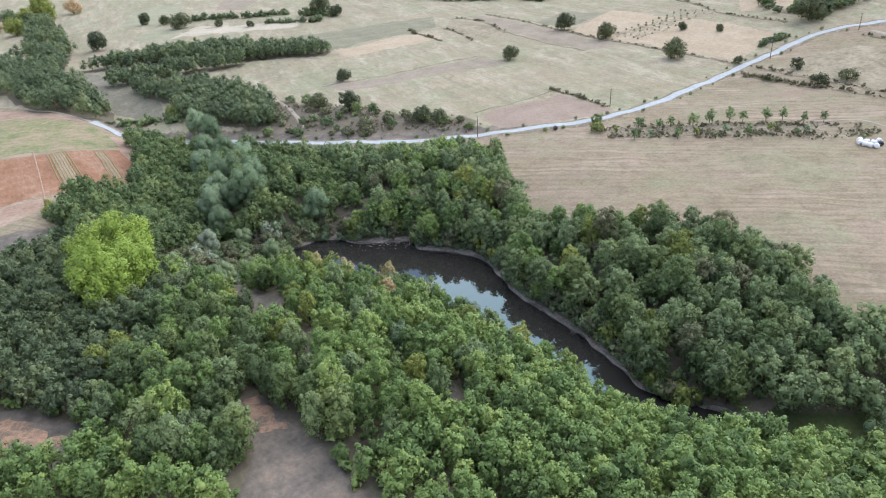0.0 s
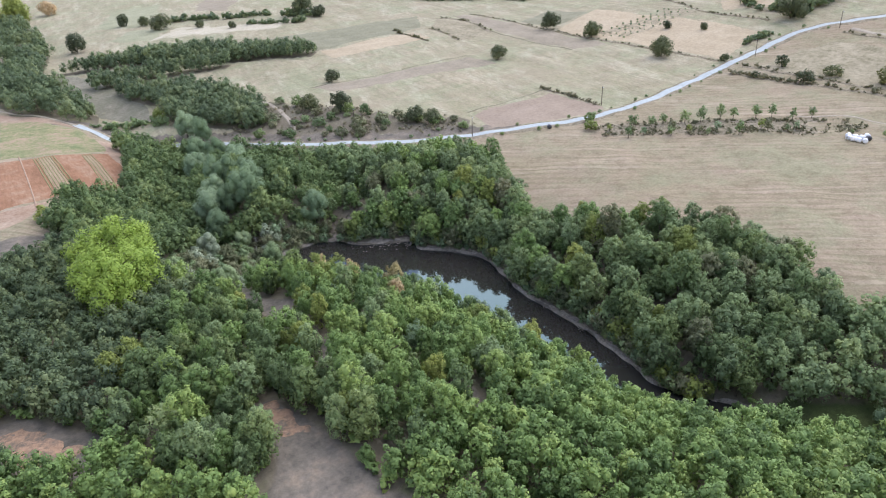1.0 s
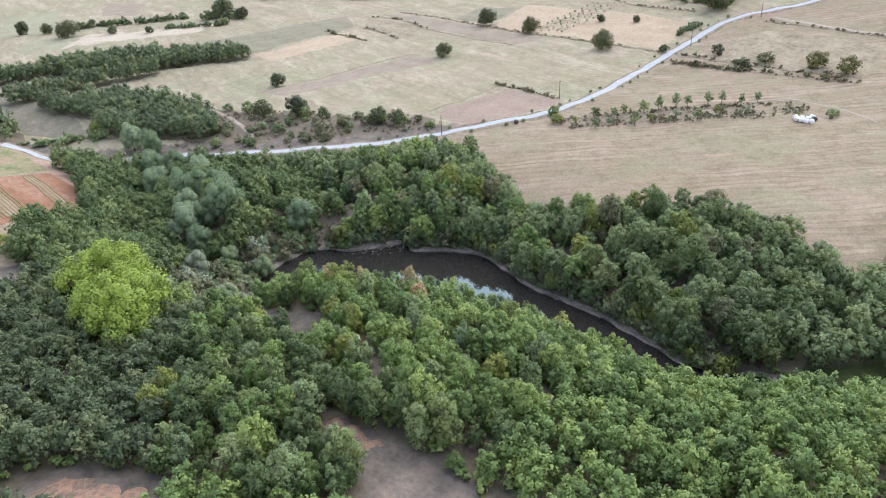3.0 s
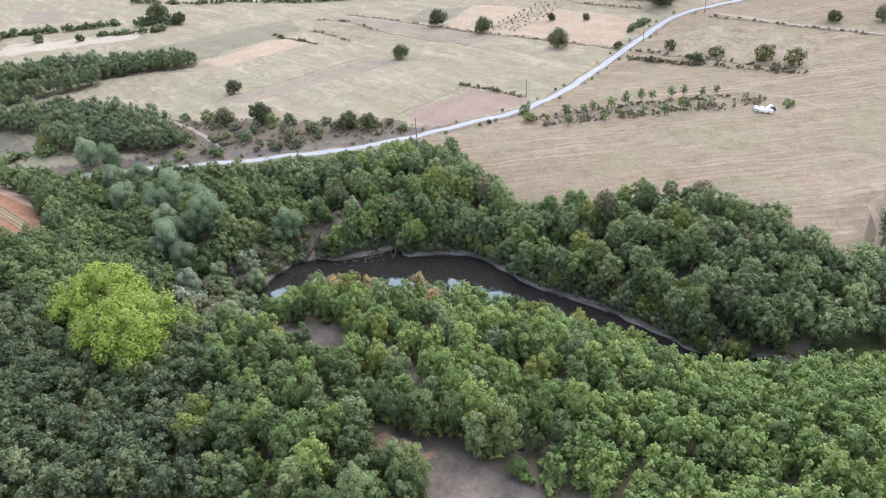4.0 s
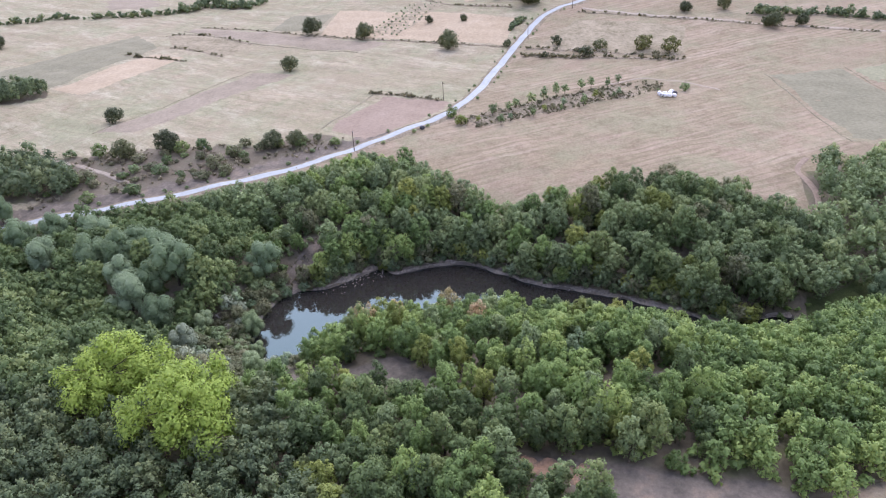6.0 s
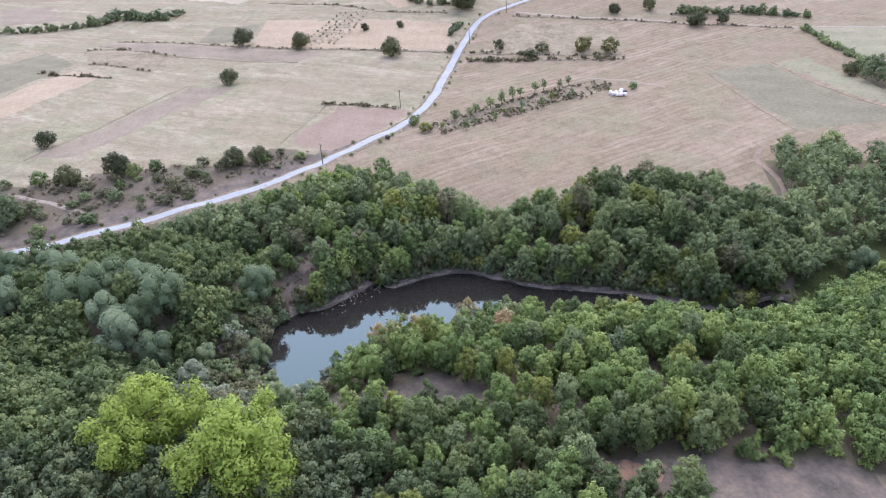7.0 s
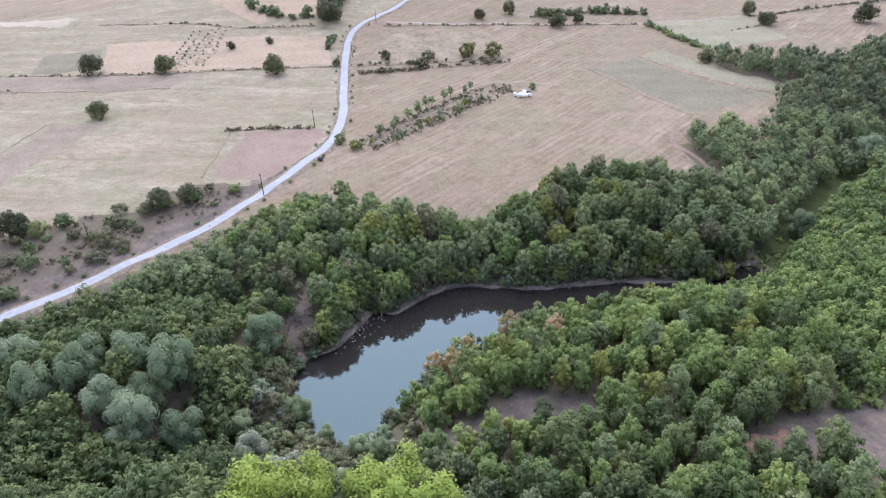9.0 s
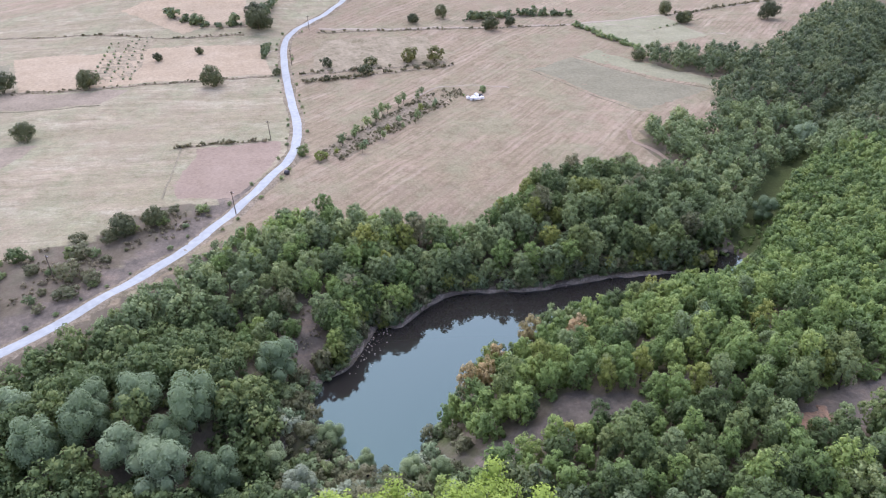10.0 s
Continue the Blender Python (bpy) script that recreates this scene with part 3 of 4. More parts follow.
draped("field_bright", [(149, 482), (181, 460), (215, 430)], [(179, 511), (216, 462), (240, 440)], bright_stubble, "bright cream stubble field", 0.2, 5.0)
draped("field_rise", [(277, 142), (281, 186), (290, 250)], [(318, 142), (330, 190), (345, 260)], tan_stubble, "pale orange stubble field on a gentle rise")
draped("field_orchard", [(291, 200), (343, 191)], [(289, 224), (352, 212)], rough_pasture, "dry grass strip under a young orchard", 0.12)
draped("field_grey", [(249, 29), (211, 19), (183, 11)], [(260, -1), (221, -14), (197, -34)], olive_field, "grey green harvested field by the wood")
draped("field_green", [(260.5, -2), (222, -15), (198, -35)], [(268, -20), (230, -32), (206, -47)], green_field, "greenish strip beside a harvested field", 0.08)
draped("field_brown", [(308, 338), (297, 280), (287, 235), (280, 200)], [(300, 340), (276, 280), (267, 240), (264, 214)], brown_fallow, "dull brown fallow strip below a hedge")
draped("field_olive", [(301, 285), (300, 254)], [(336, 288), (334, 258)], olive_field, "dull olive field beyond a hedge", 0.22)
draped("field_tan", [(345, 180), (352, 150), (345, 148)], [(400, 215), (410, 160), (400, 140)], tan_stubble, "pale tan stubble field beyond the road bend")
draped("field_pasture", [(270, 128), (316, 116)], [(270, 58), (312, 60)], rough_pasture, "rough dry pasture with tufts and scrub")
draped("field_far", [(316, -30), (262, -42)], [(318, -95), (270, -90)], green_field, "greenish grey field behind a hedge")
ribbon("track", smooth_line([(330, 112), (322, 60), (317, -20), (318, -80), (328, -150), (340, -230)]), 3.0, track_dust, "pale dust farm track along a hedge")
draped("field_strip", [(185, 141), (208, 114), (232, 88)], [(178, 131), (198, 104), (219, 77)], verge_soil, "rough dry strip under a row of fruit trees", 0.1)
ribbon("track", smooth_line([(231, 91), (238, 76), (236, 60), (228, 48)]), 1.1, track_dust, "faint pale wheel track past wrapped bales")
draped("road_apron", [(176, 153), (184, 148.5)], [(181, 144), (187, 143.5)], gravel, "gravel apron where a field path meets the road", 0.16)
ribbon("bank", smooth_line([(250, 30), (211, 20), (182, 12)]), 0.45, furrow_soil, "thin dark furrow along a field boundary", 0.14)
ribbon("bank", smooth_line([(261, -1), (222, -14), (197, -34)]), 0.35, furrow_soil, "thin dark furrow along a field boundary", 0.15)
ribbon("bank", smooth_line([(168, 189), (188, 186), (207, 183)]), 0.8, furrow_soil, "thin dark furrow along a field boundary", 0.14)
ribbon("bank", smooth_line([(150, 277), (185, 267), (230, 255)]), 0.5, furrow_soil, "thin dark furrow along a field boundary", 0.14)
ribbon("track", smooth_line([(316, -28), (296, -70), (270, -100)]), 2.0, track_dust, "pale dust farm track between fields")
ribbon("track", smooth_line([(131.4, 31.5), (138, 28.5), (146.5, 27.5), (153, 29), (160.5, 30.5), (168, 27)]), 2.0, pink_fallow, "worn dirt track round the edge of the wood")
ribbon("track", smooth_line([(116, 232), (124, 258), (126, 277), (121, 292)]), 2.0, track_dust, "worn earth track climbing a scrubby bank")

# ---- trees ----
ICO_V, ICO_F = None, None


def icosphere():
    global ICO_V, ICO_F
    if ICO_V is None:
        bm = bmesh.new()
        bmesh.ops.create_icosphere(bm, subdivisions=1, radius=1)
        ICO_V = np.array([v.co[:] for v in bm.verts])
        ICO_F = np.array([[v.index for v in f.verts] for f in bm.faces])
        bm.free()
    return ICO_V, ICO_F


def unit(v):
    return v / (np.linalg.norm(v, axis=-1, keepdims=True) + 1e-9)


def dome_lobes(rng, radius, low, high, lobes, spread, lobe):
    """Boughs spread over an uneven dome: centres and radii."""
    mid, half = (low + high) / 2, (high - low) / 2
    i = np.arange(lobes)
    z = 1 - 1.8 * (i + 0.5) / lobes
    a = i * 2.39996 + rng.uniform(-0.5, 0.5, lobes)
    q = np.sqrt(np.maximum(1 - z * z, 0)) * rng.uniform(0.66, 1.16, lobes)
    # one side of a crown stands higher than the other, and its outline is not round
    lean, ph = rng.uniform(0.08, 0.22), rng.uniform(0, 6.28)
    q = q * (1 + 0.16 * np.sin(2 * a + ph) + 0.10 * np.sin(3 * a + 2 * ph))
    top = mid + z * half * spread * rng.uniform(0.78, 1.16, lobes) + lean * half * np.cos(a + ph) * q
    cen = np.stack([q * np.cos(a) * radius * spread, q * np.sin(a) * radius * spread, top], 1)
    rad = radius * rng.uniform(*lobe, lobes)
    return np.vstack([cen, [[0, 0, mid]]]), np.append(rad, radius * 0.55)


def plume_lobes(rng, radius, low, high, plumes, each, lobe):
    """Boughs of a tall, open tree: several steep plumes that end at different heights."""
    cen, rad = [], []
    for k in range(plumes):
        a = k * 2.39996 + rng.uniform(-0.4, 0.4)
        out = radius * math.sqrt((k + 0.3) / plumes) * 0.86
        top = high * (1.0 - 0.30 * (out / radius) ** 1.5) * rng.uniform(0.86, 1.02)
        wide = radius * rng.uniform(0.22, 0.33)
        for j in range(each):
            f = (j + rng.uniform(0.2, 0.8)) / each
            z = low + (top - low) * (0.25 + 0.75 * f)
            w = wide * math.sin(math.pi * min(0.22 + 0.78 * f, 0.97)) ** 0.6
            b = j * 2.39996 + k
            cen.append((math.cos(a) * out * (0.45 + 0.55 * f) + math.cos(b) * w, math.sin(a) * out * (0.45 + 0.55 * f) + math.sin(b) * w, z - 0.3))
            rad.append(radius * rng.uniform(*lobe))
    return np.array(cen), np.array(rad)


def crown_arrays(rng, radius, low, high, lobes, leaves, leaf, spread=0.62, lobe=(0.34, 0.5), ragged=0.15, tidy=0.55, upright=1.0, core=0.74, plumes=0):
    """A crown: many rounded boughs, each a leafy core covered in small sprays that face outwards."""
    if plumes:
        cen, rad = plume_lobes(rng, radius, low, high, plumes, max(lobes // plumes, 3), lobe)
    else:
        cen, rad = dome_lobes(rng, radius, low, high, lobes, spread, lobe)
    heart = np.array((0, 0, low + (high - low) * 0.4))
    iv, jf = icosphere()
    V, F, N, base = [], [], [], 0
    for k, (c, r) in enumerate(zip(cen, rad)):
        if k % 2 and len(cen) > 8 and not plumes and core < 0.8:
            continue
        V.append(c + iv * (1, 1, upright) * r * core * rng.uniform(0.75, 1.1, (len(iv), 1)))
        F.append(jf + base)
        N.append(unit(iv + (0, 0, 0.15)))
        base += len(iv)
    per = np.maximum((leaves * rad ** 2 / (rad ** 2).sum()).astype(int), 4)
    pts, out = [], []
    for k, (c, r) in enumerate(zip(cen, rad)):
        n = per[k] * 3
        d = rng.normal(size=(n, 3))
        d[:, 2] += 0.3
        d = unit(d)
        p = c + d * r * (1 + rng.normal(0, ragged, (n, 1))) * (1, 1, upright)
        gone = np.zeros(n, bool)
        for j, (c2, r2) in enumerate(zip(cen, rad)):
            if j != k:
                gone |= np.linalg.norm((p - c2) / (1, 1, upright), axis=1) < r2 * 0.86
        pts.append(p[~gone])
        out.append(d[~gone])
    p, d = np.vstack(pts), np.vstack(out)
    pick = rng.permutation(len(p))[:leaves]
    p, d = p[pick], d[pick]
    face = unit(d * tidy + np.array((0, 0, 0.3)) + rng.normal(size=d.shape) * (1 - tidy) * 0.8)
    u = unit(np.cross(face, rng.normal(size=d.shape)))
    w = np.cross(face, u)
    s = leaf * rng.uniform(0.6, 1.4, (len(p), 1))
    V.append(np.stack([p + u * s, p - u * s * 0.5 + w * s * 0.72, p - u * s * 0.5 - w * s * 0.72], 1).reshape(-1, 3))
    soft = unit(d * 0.9 + unit(p - heart) * 0.45 + np.array((0, 0, 0.2)) + rng.normal(size=d.shape) * 0.34)
    N.append(np.repeat(soft, 3, axis=0))
    i = base + 3 * np.arange(len(p))
    F.append(np.stack([i, i + 1, i + 2], 1))
    return np.vstack(V), np.vstack(F), np.vstack(N)


def limb_arrays(a, b, ra, rb, sides=6):
    a, b = np.array(a, float), np.array(b, float)
    d = (b - a) / np.linalg.norm(b - a)
    u = np.cross(d, (0.3, 0.9, 0.2))
    u /= np.linalg.norm(u)
    w = np.cross(d, u)
    t = np.arange(sides) * 2 * math.pi / sides
    ring = np.cos(t)[:, None] * u + np.sin(t)[:, None] * w
    V = np.vstack([a + ring * ra, b + ring * rb])
    i = np.arange(sides)
    j = (i + 1) % sides
    return V, np.vstack([np.stack([i, j, j + sides], 1), np.stack([i, j + sides, i + sides], 1)])


def join_arrays(parts):
    V, F, base = [], [], 0
    for v, f in parts:
        V.append(v)
        F.append(f + base)
        base += len(v)
    return np.vstack(V), np.vstack(F)


def trunk_arrays(rng, tall, thick, limbs, reach):
    """A tapered trunk with a root flare, leaning a little, and its limbs."""
    lean = rng.normal(0, 0.04, 2) * tall
    p0, p1, p2 = (0, 0, -0.5), (lean[0] * 0.4, lean[1] * 0.4, tall * 0.4), (lean[0], lean[1], tall * 0.82)
    parts = [limb_arrays(p0, (0, 0, 0.25), thick * 1.7, thick * 1.1), limb_arrays((0, 0, 0.25), p1, thick * 1.1, thick * 0.85), limb_arrays(p1, p2, thick * 0.85, thick * 0.25)]
    for i in range(limbs):
        a = i * 2.4 + rng.uniform(-0.4, 0.4)
        f = 0.3 + 0.45 * i / max(limbs - 1, 1)
        s = np.array(p1) * (1 - f) + np.array(p2) * f if f > 0.5 else np.array((lean[0] * f, lean[1] * f, tall * f))
        e = s + np.array((math.cos(a) * reach, math.sin(a) * reach, tall * rng.uniform(0.15, 0.3)))
        parts.append(limb_arrays(s, e, thick * 0.45, thick * 0.12, 5))
    return join_arrays(parts)


class Kind:
    """A kind of tree: several crowns and trunks, planted as things or as one joined wood."""

    def __init__(self, name, leaf_mat, n=5, seed=1, radius=2.6, low=1.0, high=6.0, lobes=11, leaves=750, leaf=0.30, limbs=4, far_leaves=280, far_leaf=0.46, far_lobes=12, **shape):
        rng = np.random.default_rng(seed)
        self.name, self.radius, self.high = name, radius, high
        self.crowns, self.trunks, self.far, self.remote = [], [], [], []
        for i in range(n):
            r, hi = radius * rng.uniform(0.88, 1.12), high * rng.uniform(0.9, 1.1)
            v, f, nm = crown_arrays(rng, r, low, hi, lobes, leaves, leaf, **shape)
            self.crowns.append(tri_mesh("crown", v, f, leaf_mat, normals=nm))
            self.trunks.append(tri_mesh("trunk", *trunk_arrays(rng, hi * 0.85, 0.035 * high * 0.6, limbs, r * 0.55), bark))
        self.joined = (seed, radius, low, high, far_lobes, far_leaves, far_leaf, n, shape)

    def grow_joined(self):
        """Lighter crowns for the joined woods, made when a wood first asks for them."""
        seed, radius, low, high, lobes, leaves, leaf, n, shape = self.joined
        rng = np.random.default_rng(seed + 100)
        for i in range(n):
            r, hi = radius * rng.uniform(0.88, 1.12), high * rng.uniform(0.9, 1.1)
            self.far.append(crown_arrays(rng, r, low, hi, lobes, leaves, leaf, **dict(shape, lobe=(0.24, 0.38))))
            self.remote.append(crown_arrays(rng, r, low, hi, max(lobes // 2, 3), leaves // 2, leaf * 1.15, **dict(shape, lobe=(0.34, 0.50), ragged=0.07, tidy=0.75)))

    def plant(self, rng, x, y, scale, label, category="tree", group="", tall=1.0, crown_material=None, name=""):
        i = int(rng.integers(len(self.crowns)))
        top = new(name or self.name)
        top.empty_display_size = 0.5
        top.matrix_basis = Matrix.LocRotScale((x, y, h1(x, y)), Euler((0, 0, rng.uniform(0, 6.28))), (scale, scale, scale * tall))
        tagged(top, label, category, group)
        for nm, me in (("trunk", self.trunks[i]), ("crown", self.crowns[i])):
            o = new(nm, me)
            o.parent = top
        if crown_material:
            o.data = self.repaint(i, crown_material)
        return top

    def repaint(self, i, material):
        key = (i, material.name)
        if not hasattr(self, "spare"):
            self.spare = {}
        if key not in self.spare:
            me = self.crowns[i].copy()
            me.materials.clear()
            me.materials.append(material)
            self.spare[key] = me
        return self.spare[key]

    def wood(self, rng, spots, material, name, label, category="woodland", scale=(0.85, 1.2), remote=False, skew=1.0):
        """Many trees joined into one mesh."""
        V, F, N, T, base = [], [], [], [], 0
        if not len(spots):
            return None
        if not self.far:
            self.grow_joined()
        zs = height(spots[:, 0], spots[:, 1])
        sizes = spots[:, 2] if spots.shape[1] > 2 else np.ones(len(spots))
        for (x, y), z, size in zip(spots[:, :2], zs, sizes):
            v, f, nm = (self.remote if remote else self.far)[int(rng.integers(len(self.far)))]
            s, a = size * (scale[0] + (scale[1] - scale[0]) * rng.uniform() ** skew), rng.uniform(0, 6.28)
            c, q = math.cos(a) * s, math.sin(a) * s
            w = np.stack([v[:, 0] * c - v[:, 1] * q + x, v[:, 0] * q + v[:, 1] * c + y, v[:, 2] * s * rng.uniform(0.9, 1.12) + z], 1)
            V.append(w)
            F.append(f + base)
            N.append(np.stack([(nm[:, 0] * c - nm[:, 1] * q) / s, (nm[:, 0] * q + nm[:, 1] * c) / s, nm[:, 2]], 1))
            T.append(np.full(len(w), rng.uniform()))
            base += len(w)
        me = tri_mesh(name, np.vstack(V), np.vstack(F), material, np.concatenate(T), np.vstack(N))
        return tagged(new(name, me), label, category, kind="stuff")


def scatter(rng, x0, x1, y0, y1, gap, keep):
    """Spots at least about gap apart that keep() lets stand: a jittered triangular grid."""
    rows = int((y1 - y0) / (gap * 0.87)) + 1
    cols = int((x1 - x0) / gap) + 1
    j, i = np.mgrid[0:rows, 0:cols]
    x = x0 + (i + 0.5 * (j % 2)) * gap + rng.uniform(-0.33, 0.33, i.shape) * gap
    y = y0 + j * gap * 0.87 + rng.uniform(-0.33, 0.33, i.shape) * gap
    p = np.stack([x.ravel(), y.ravel()], 1)
    return p[keep(p[:, 0], p[:, 1])]


young = Kind("young_oak_tree", young_leaf, 9, 11, 1.9, 0.3, 6.4, 34, 1800, 0.155, spread=0.84, lobe=(0.15, 0.30), far_leaves=580, far_leaf=0.24, far_lobes=18, upright=1.25, ragged=0.13)
oak = Kind("oak_tree", oak_leaf, 9, 12, 2.7, 0.6, 7.6, 38, 1900, 0.205, spread=0.84, lobe=(0.16, 0.29), far_leaves=640, far_leaf=0.32, far_lobes=20, upright=1.12, ragged=0.11)
willow = Kind("willow_tree", willow_leaf, 6, 13, 3.7, 0.2, 9.6, 15, 4600, 0.175, spread=0.74, lobe=(0.28, 0.46), ragged=0.05, tidy=0.8, upright=1.2, core=0.85)
ash = Kind("ash_tree", lime_leaf, 2, 14, 9.0, 0.8, 13.4, 120, 15000, 0.23, limbs=16, lobe=(0.08, 0.155), ragged=0.22, upright=1.3, core=0.5, plumes=11)
bush = Kind("bush", scrub_leaf, 6, 15, 1.3, 0.0, 2.0, 9, 420, 0.17, limbs=3, spread=0.7, lobe=(0.26, 0.44), far_leaves=80, far_leaf=0.34, far_lobes=4)
dark_leaf = leaf_material("dark_oak_leaf", (0.065, 0.085, 0.045), (0.13, 0.155, 0.075), (0.20, 0.215, 0.10))
lone = Kind("field_tree", dark_leaf, 5, 16, 3.9, 0.1, 6.6, 24, 1900, 0.28, spread=0.72, lobe=(0.22, 0.38))

fruit = Kind("fruit_tree", oak_leaf, 5, 17, 1.25, 0.7, 3.6, 10, 420, 0.17, limbs=5, spread=0.8, lobe=(0.22, 0.40), ragged=0.22, far_leaves=60, far_lobes=4)
rng = np.random.default_rng(5)
ASH = [(21, 141, 1.12), (26.5, 160, 1.08)]
TURNED = [(61.8, 127.5), (65, 126), (67.5, 122.5), (63.5, 130.5), (72.5, 113), (67, 104.8), (80, 77.5), (50.5, 73), (47, 103), (47, 110)]
WILLOWS = [(71, 207, 1.1), (83, 214, 1.1), (72, 199, 1.1), (65, 193, 1.05), (60, 187, 1.1), (70, 181, 1.15), (58, 178, 1.0), (65, 186, 0.9), (61, 169, 0.6), (64, 158, 0.62), (83, 165, 0.95), (57.5, 153.0, 0.45), (47, 147, 0.6),
           (43, 143, 0.5), (76, 190, 1.0), (82, 229, 1.1), (71, 224, 1.05), (79, 239, 1.05), (86, 267, 1.15), (88, 256, 1.0), (86, 221, 1.0), (77, 199, 0.9), (107, 19, 0.8), (149, -36, 1.1)]


WOOD_PATH = [(131.4, 31.5), (138, 28.5), (146.5, 27.5), (153, 29), (160.5, 30.5), (168, 27)]


def wood_floor(x, y):
    ok = inside(x, y, WOODS) & (bare_distance(x, y) > 1.4)
    ok &= line_distance(x, y, ROAD)[0] > np.where((x < 132) & (x > 72), 8.5, 5.5)
    ok &= line_distance(x, y, WOOD_PATH)[0] > 2.2
    ok &= line_distance(x, y, DOWNSTREAM)[0] > np.where(y > -20, 4.5, 1.2)
    for ax, ay, s in ASH:
        ok &= np.hypot(x - ax, y - ay) > 7.0
    for ax, ay in TURNED:
        ok &= np.hypot(x - ax, y - ay) > 2.8
    for ax, ay, s in WILLOWS:
        ok &= np.hypot(x - ax, y - ay) > 5.0 * s
    return ok


def road_room(x, y):
    """Trees stay lower towards the road, where they are cut back."""
    d = line_distance(x, y, ROAD)[0]
    room = np.clip((1.2 + 0.36 * d - height(x, y)) / 8.0, 0.42, 1.0)
    room = np.where((y > 160) & (d < 40), room, 1.0)
    return np.where(np.hypot(x - 88, y - 167) < 14, 0.7, room)


def far_side(x, y):
    """The bank beyond the pond and its stream."""
    line = np.array([(20, 168), (40, 160), (56, 150), (66, 148), (80, 138), (88, 116), (90, 90), (88, 60), (90, 46), (100, 28), (118, 8), (148, -38), (174, -82), (230, -170), (330, -300)], float)
    ring = np.vstack([line, [(600, -300), (600, 400), (20, 400)]])
    return inside(x, y, ring)


def scrub_corner(x, y):
    """The low, reedy ground at the pond's head."""
    return inside(x, y, HEAD)


near_spots = scatter(rng, -25, 330, -290, 220, 3.5, lambda x, y: wood_floor(x, y) & ~far_side(x, y) & (pond_distance(x, y) > 0.9) & ~scrub_corner(x, y) & (y > -60 + 0 * x) & (x < 130))
shore_belt = (pond_distance(near_spots[:, 0], near_spots[:, 1]) < 6.0) & (near_spots[:, 1] > 38) & (near_spots[:, 1] < 144)
for x, y in near_spots[shore_belt]:
    # the tallest stand where the bank juts out
    top = np.interp(y, (40, 55, 70, 80, 90, 108, 118, 124, 132, 144), (-3.8, -2.2, -0.4, 1.0, 1.6, 1.2, -0.6, -1.6, 0.0, -0.4)) + rng.normal(0, 0.5)
    tall = (top - h1(x, y)) / 6.3 + 0.12 * pond_distance(np.array([x]), np.array([y]))[0] / 6.3
    young.plant(rng, x, y, max(0.82 * tall, 0.8), "taller oak leaning over the pond's steep near shore", group="oaks of the near shore", tall=1.22, crown_material=rng.choice((oak_leaf, None, None, None, deep_leaf)))
near_spots = near_spots[~shore_belt]
near_spots = near_spots[np.argsort(np.hypot(near_spots[:, 0] - 42, near_spots[:, 1] - 96))]
for x, y in near_spots[:290]:
    young.plant(rng, x, y, rng.choice((0.7, 0.85, 1.0, 1.1, 1.3)) * rng.uniform(0.9, 1.1), "young oak with dense fresh green foliage in a thicket", group="young oaks of the near bank", tall=rng.uniform(0.9, 1.2), crown_material=rng.choice((deep_leaf,) * 12 + (oak_leaf,) * 4 + (yellow_leaf,) + (None,) * 9) if x < 40 else rng.choice((oak_leaf, oak_leaf, deep_leaf, deep_leaf, yellow_leaf, willow_leaf) + (None,) * 30))
rest = near_spots[290:]
off = rest[:, 1] < 22
west = (rest[:, 0] < 34) & (rest[:, 1] > 100)
young.wood(rng, rest[~off & ~west], young_leaf_far, "young_oak_wood", "thicket of young green oaks")
young.wood(rng, rest[west], dark_leaf_far, "young_oak_wood", "thicket of deep green oaks round a tall ash")
young.wood(rng, rest[off], young_leaf_shade, "young_oak_wood", "thicket of young green oaks running down the valley", remote=True)
bank_spots = scatter(rng, 0, 175, 20, 300, 4.25, lambda x, y: wood_floor(x, y) & far_side(x, y) & (pond_distance(x, y) > 1.2) & ~scrub_corner(x, y) & (y > 28))
bank_spots = bank_spots[np.argsort(np.hypot(bank_spots[:, 0] - 112, bank_spots[:, 1] - 105))]
bank_spots = np.column_stack([bank_spots, road_room(bank_spots[:, 0], bank_spots[:, 1])])
for x, y, room in bank_spots[:300]:
    oak.plant(rng, x, y, room * rng.choice((0.7, 0.9, 1.0, 1.1, 1.2)) * rng.uniform(0.9, 1.1), "dark green oak in the wood on the pond's far bank", group="oaks of the far bank", tall=rng.uniform(0.9, 1.12), crown_material=rng.choice((deep_leaf, yellow_leaf, scrub_leaf) + ((young_leaf,) * 9 if y > 86 else (deep_leaf,) * 9) + (None,) * 16))
for x, y, size in ((89.3, 152.2, 0.95), (92.3, 150, 1.1), (95.3, 151.5, 1.05), (96, 147.5, 1.1), (99.5, 147.5, 1.2), (101, 143, 1.1), (103.5, 148, 1.15), (104.5, 144, 1.2), (103.5, 139.5, 1.1)):
    oak.plant(rng, x, y, size, "broad green oak on the pond's jutting corner", group="oaks of the pond corner", crown_material=young_leaf)
rest = bank_spots[300:]
hollow = (rest[:, 0] < 104) & (rest[:, 1] > 160)
oak.wood(rng, rest[~hollow], oak_leaf_far, "oak_wood", "dark green oak wood beside the valley")
oak.wood(rng, rest[hollow], deep_leaf_far, "oak_wood", "deep green oak wood round the damp hollow")
east_spots = scatter(rng, 60, 340, -300, 30, 6.0, lambda x, y: wood_floor(x, y) & ((far_side(x, y) & (y <= 28)) | (~far_side(x, y) & ((y <= -60) | (x >= 130)))))
deep = (east_spots[:, 1] < -50) | (east_spots[:, 0] > 170)
oak.wood(rng, east_spots[~deep], oak_leaf_far, "valley_wood", "dense dark oak wood along the valley")
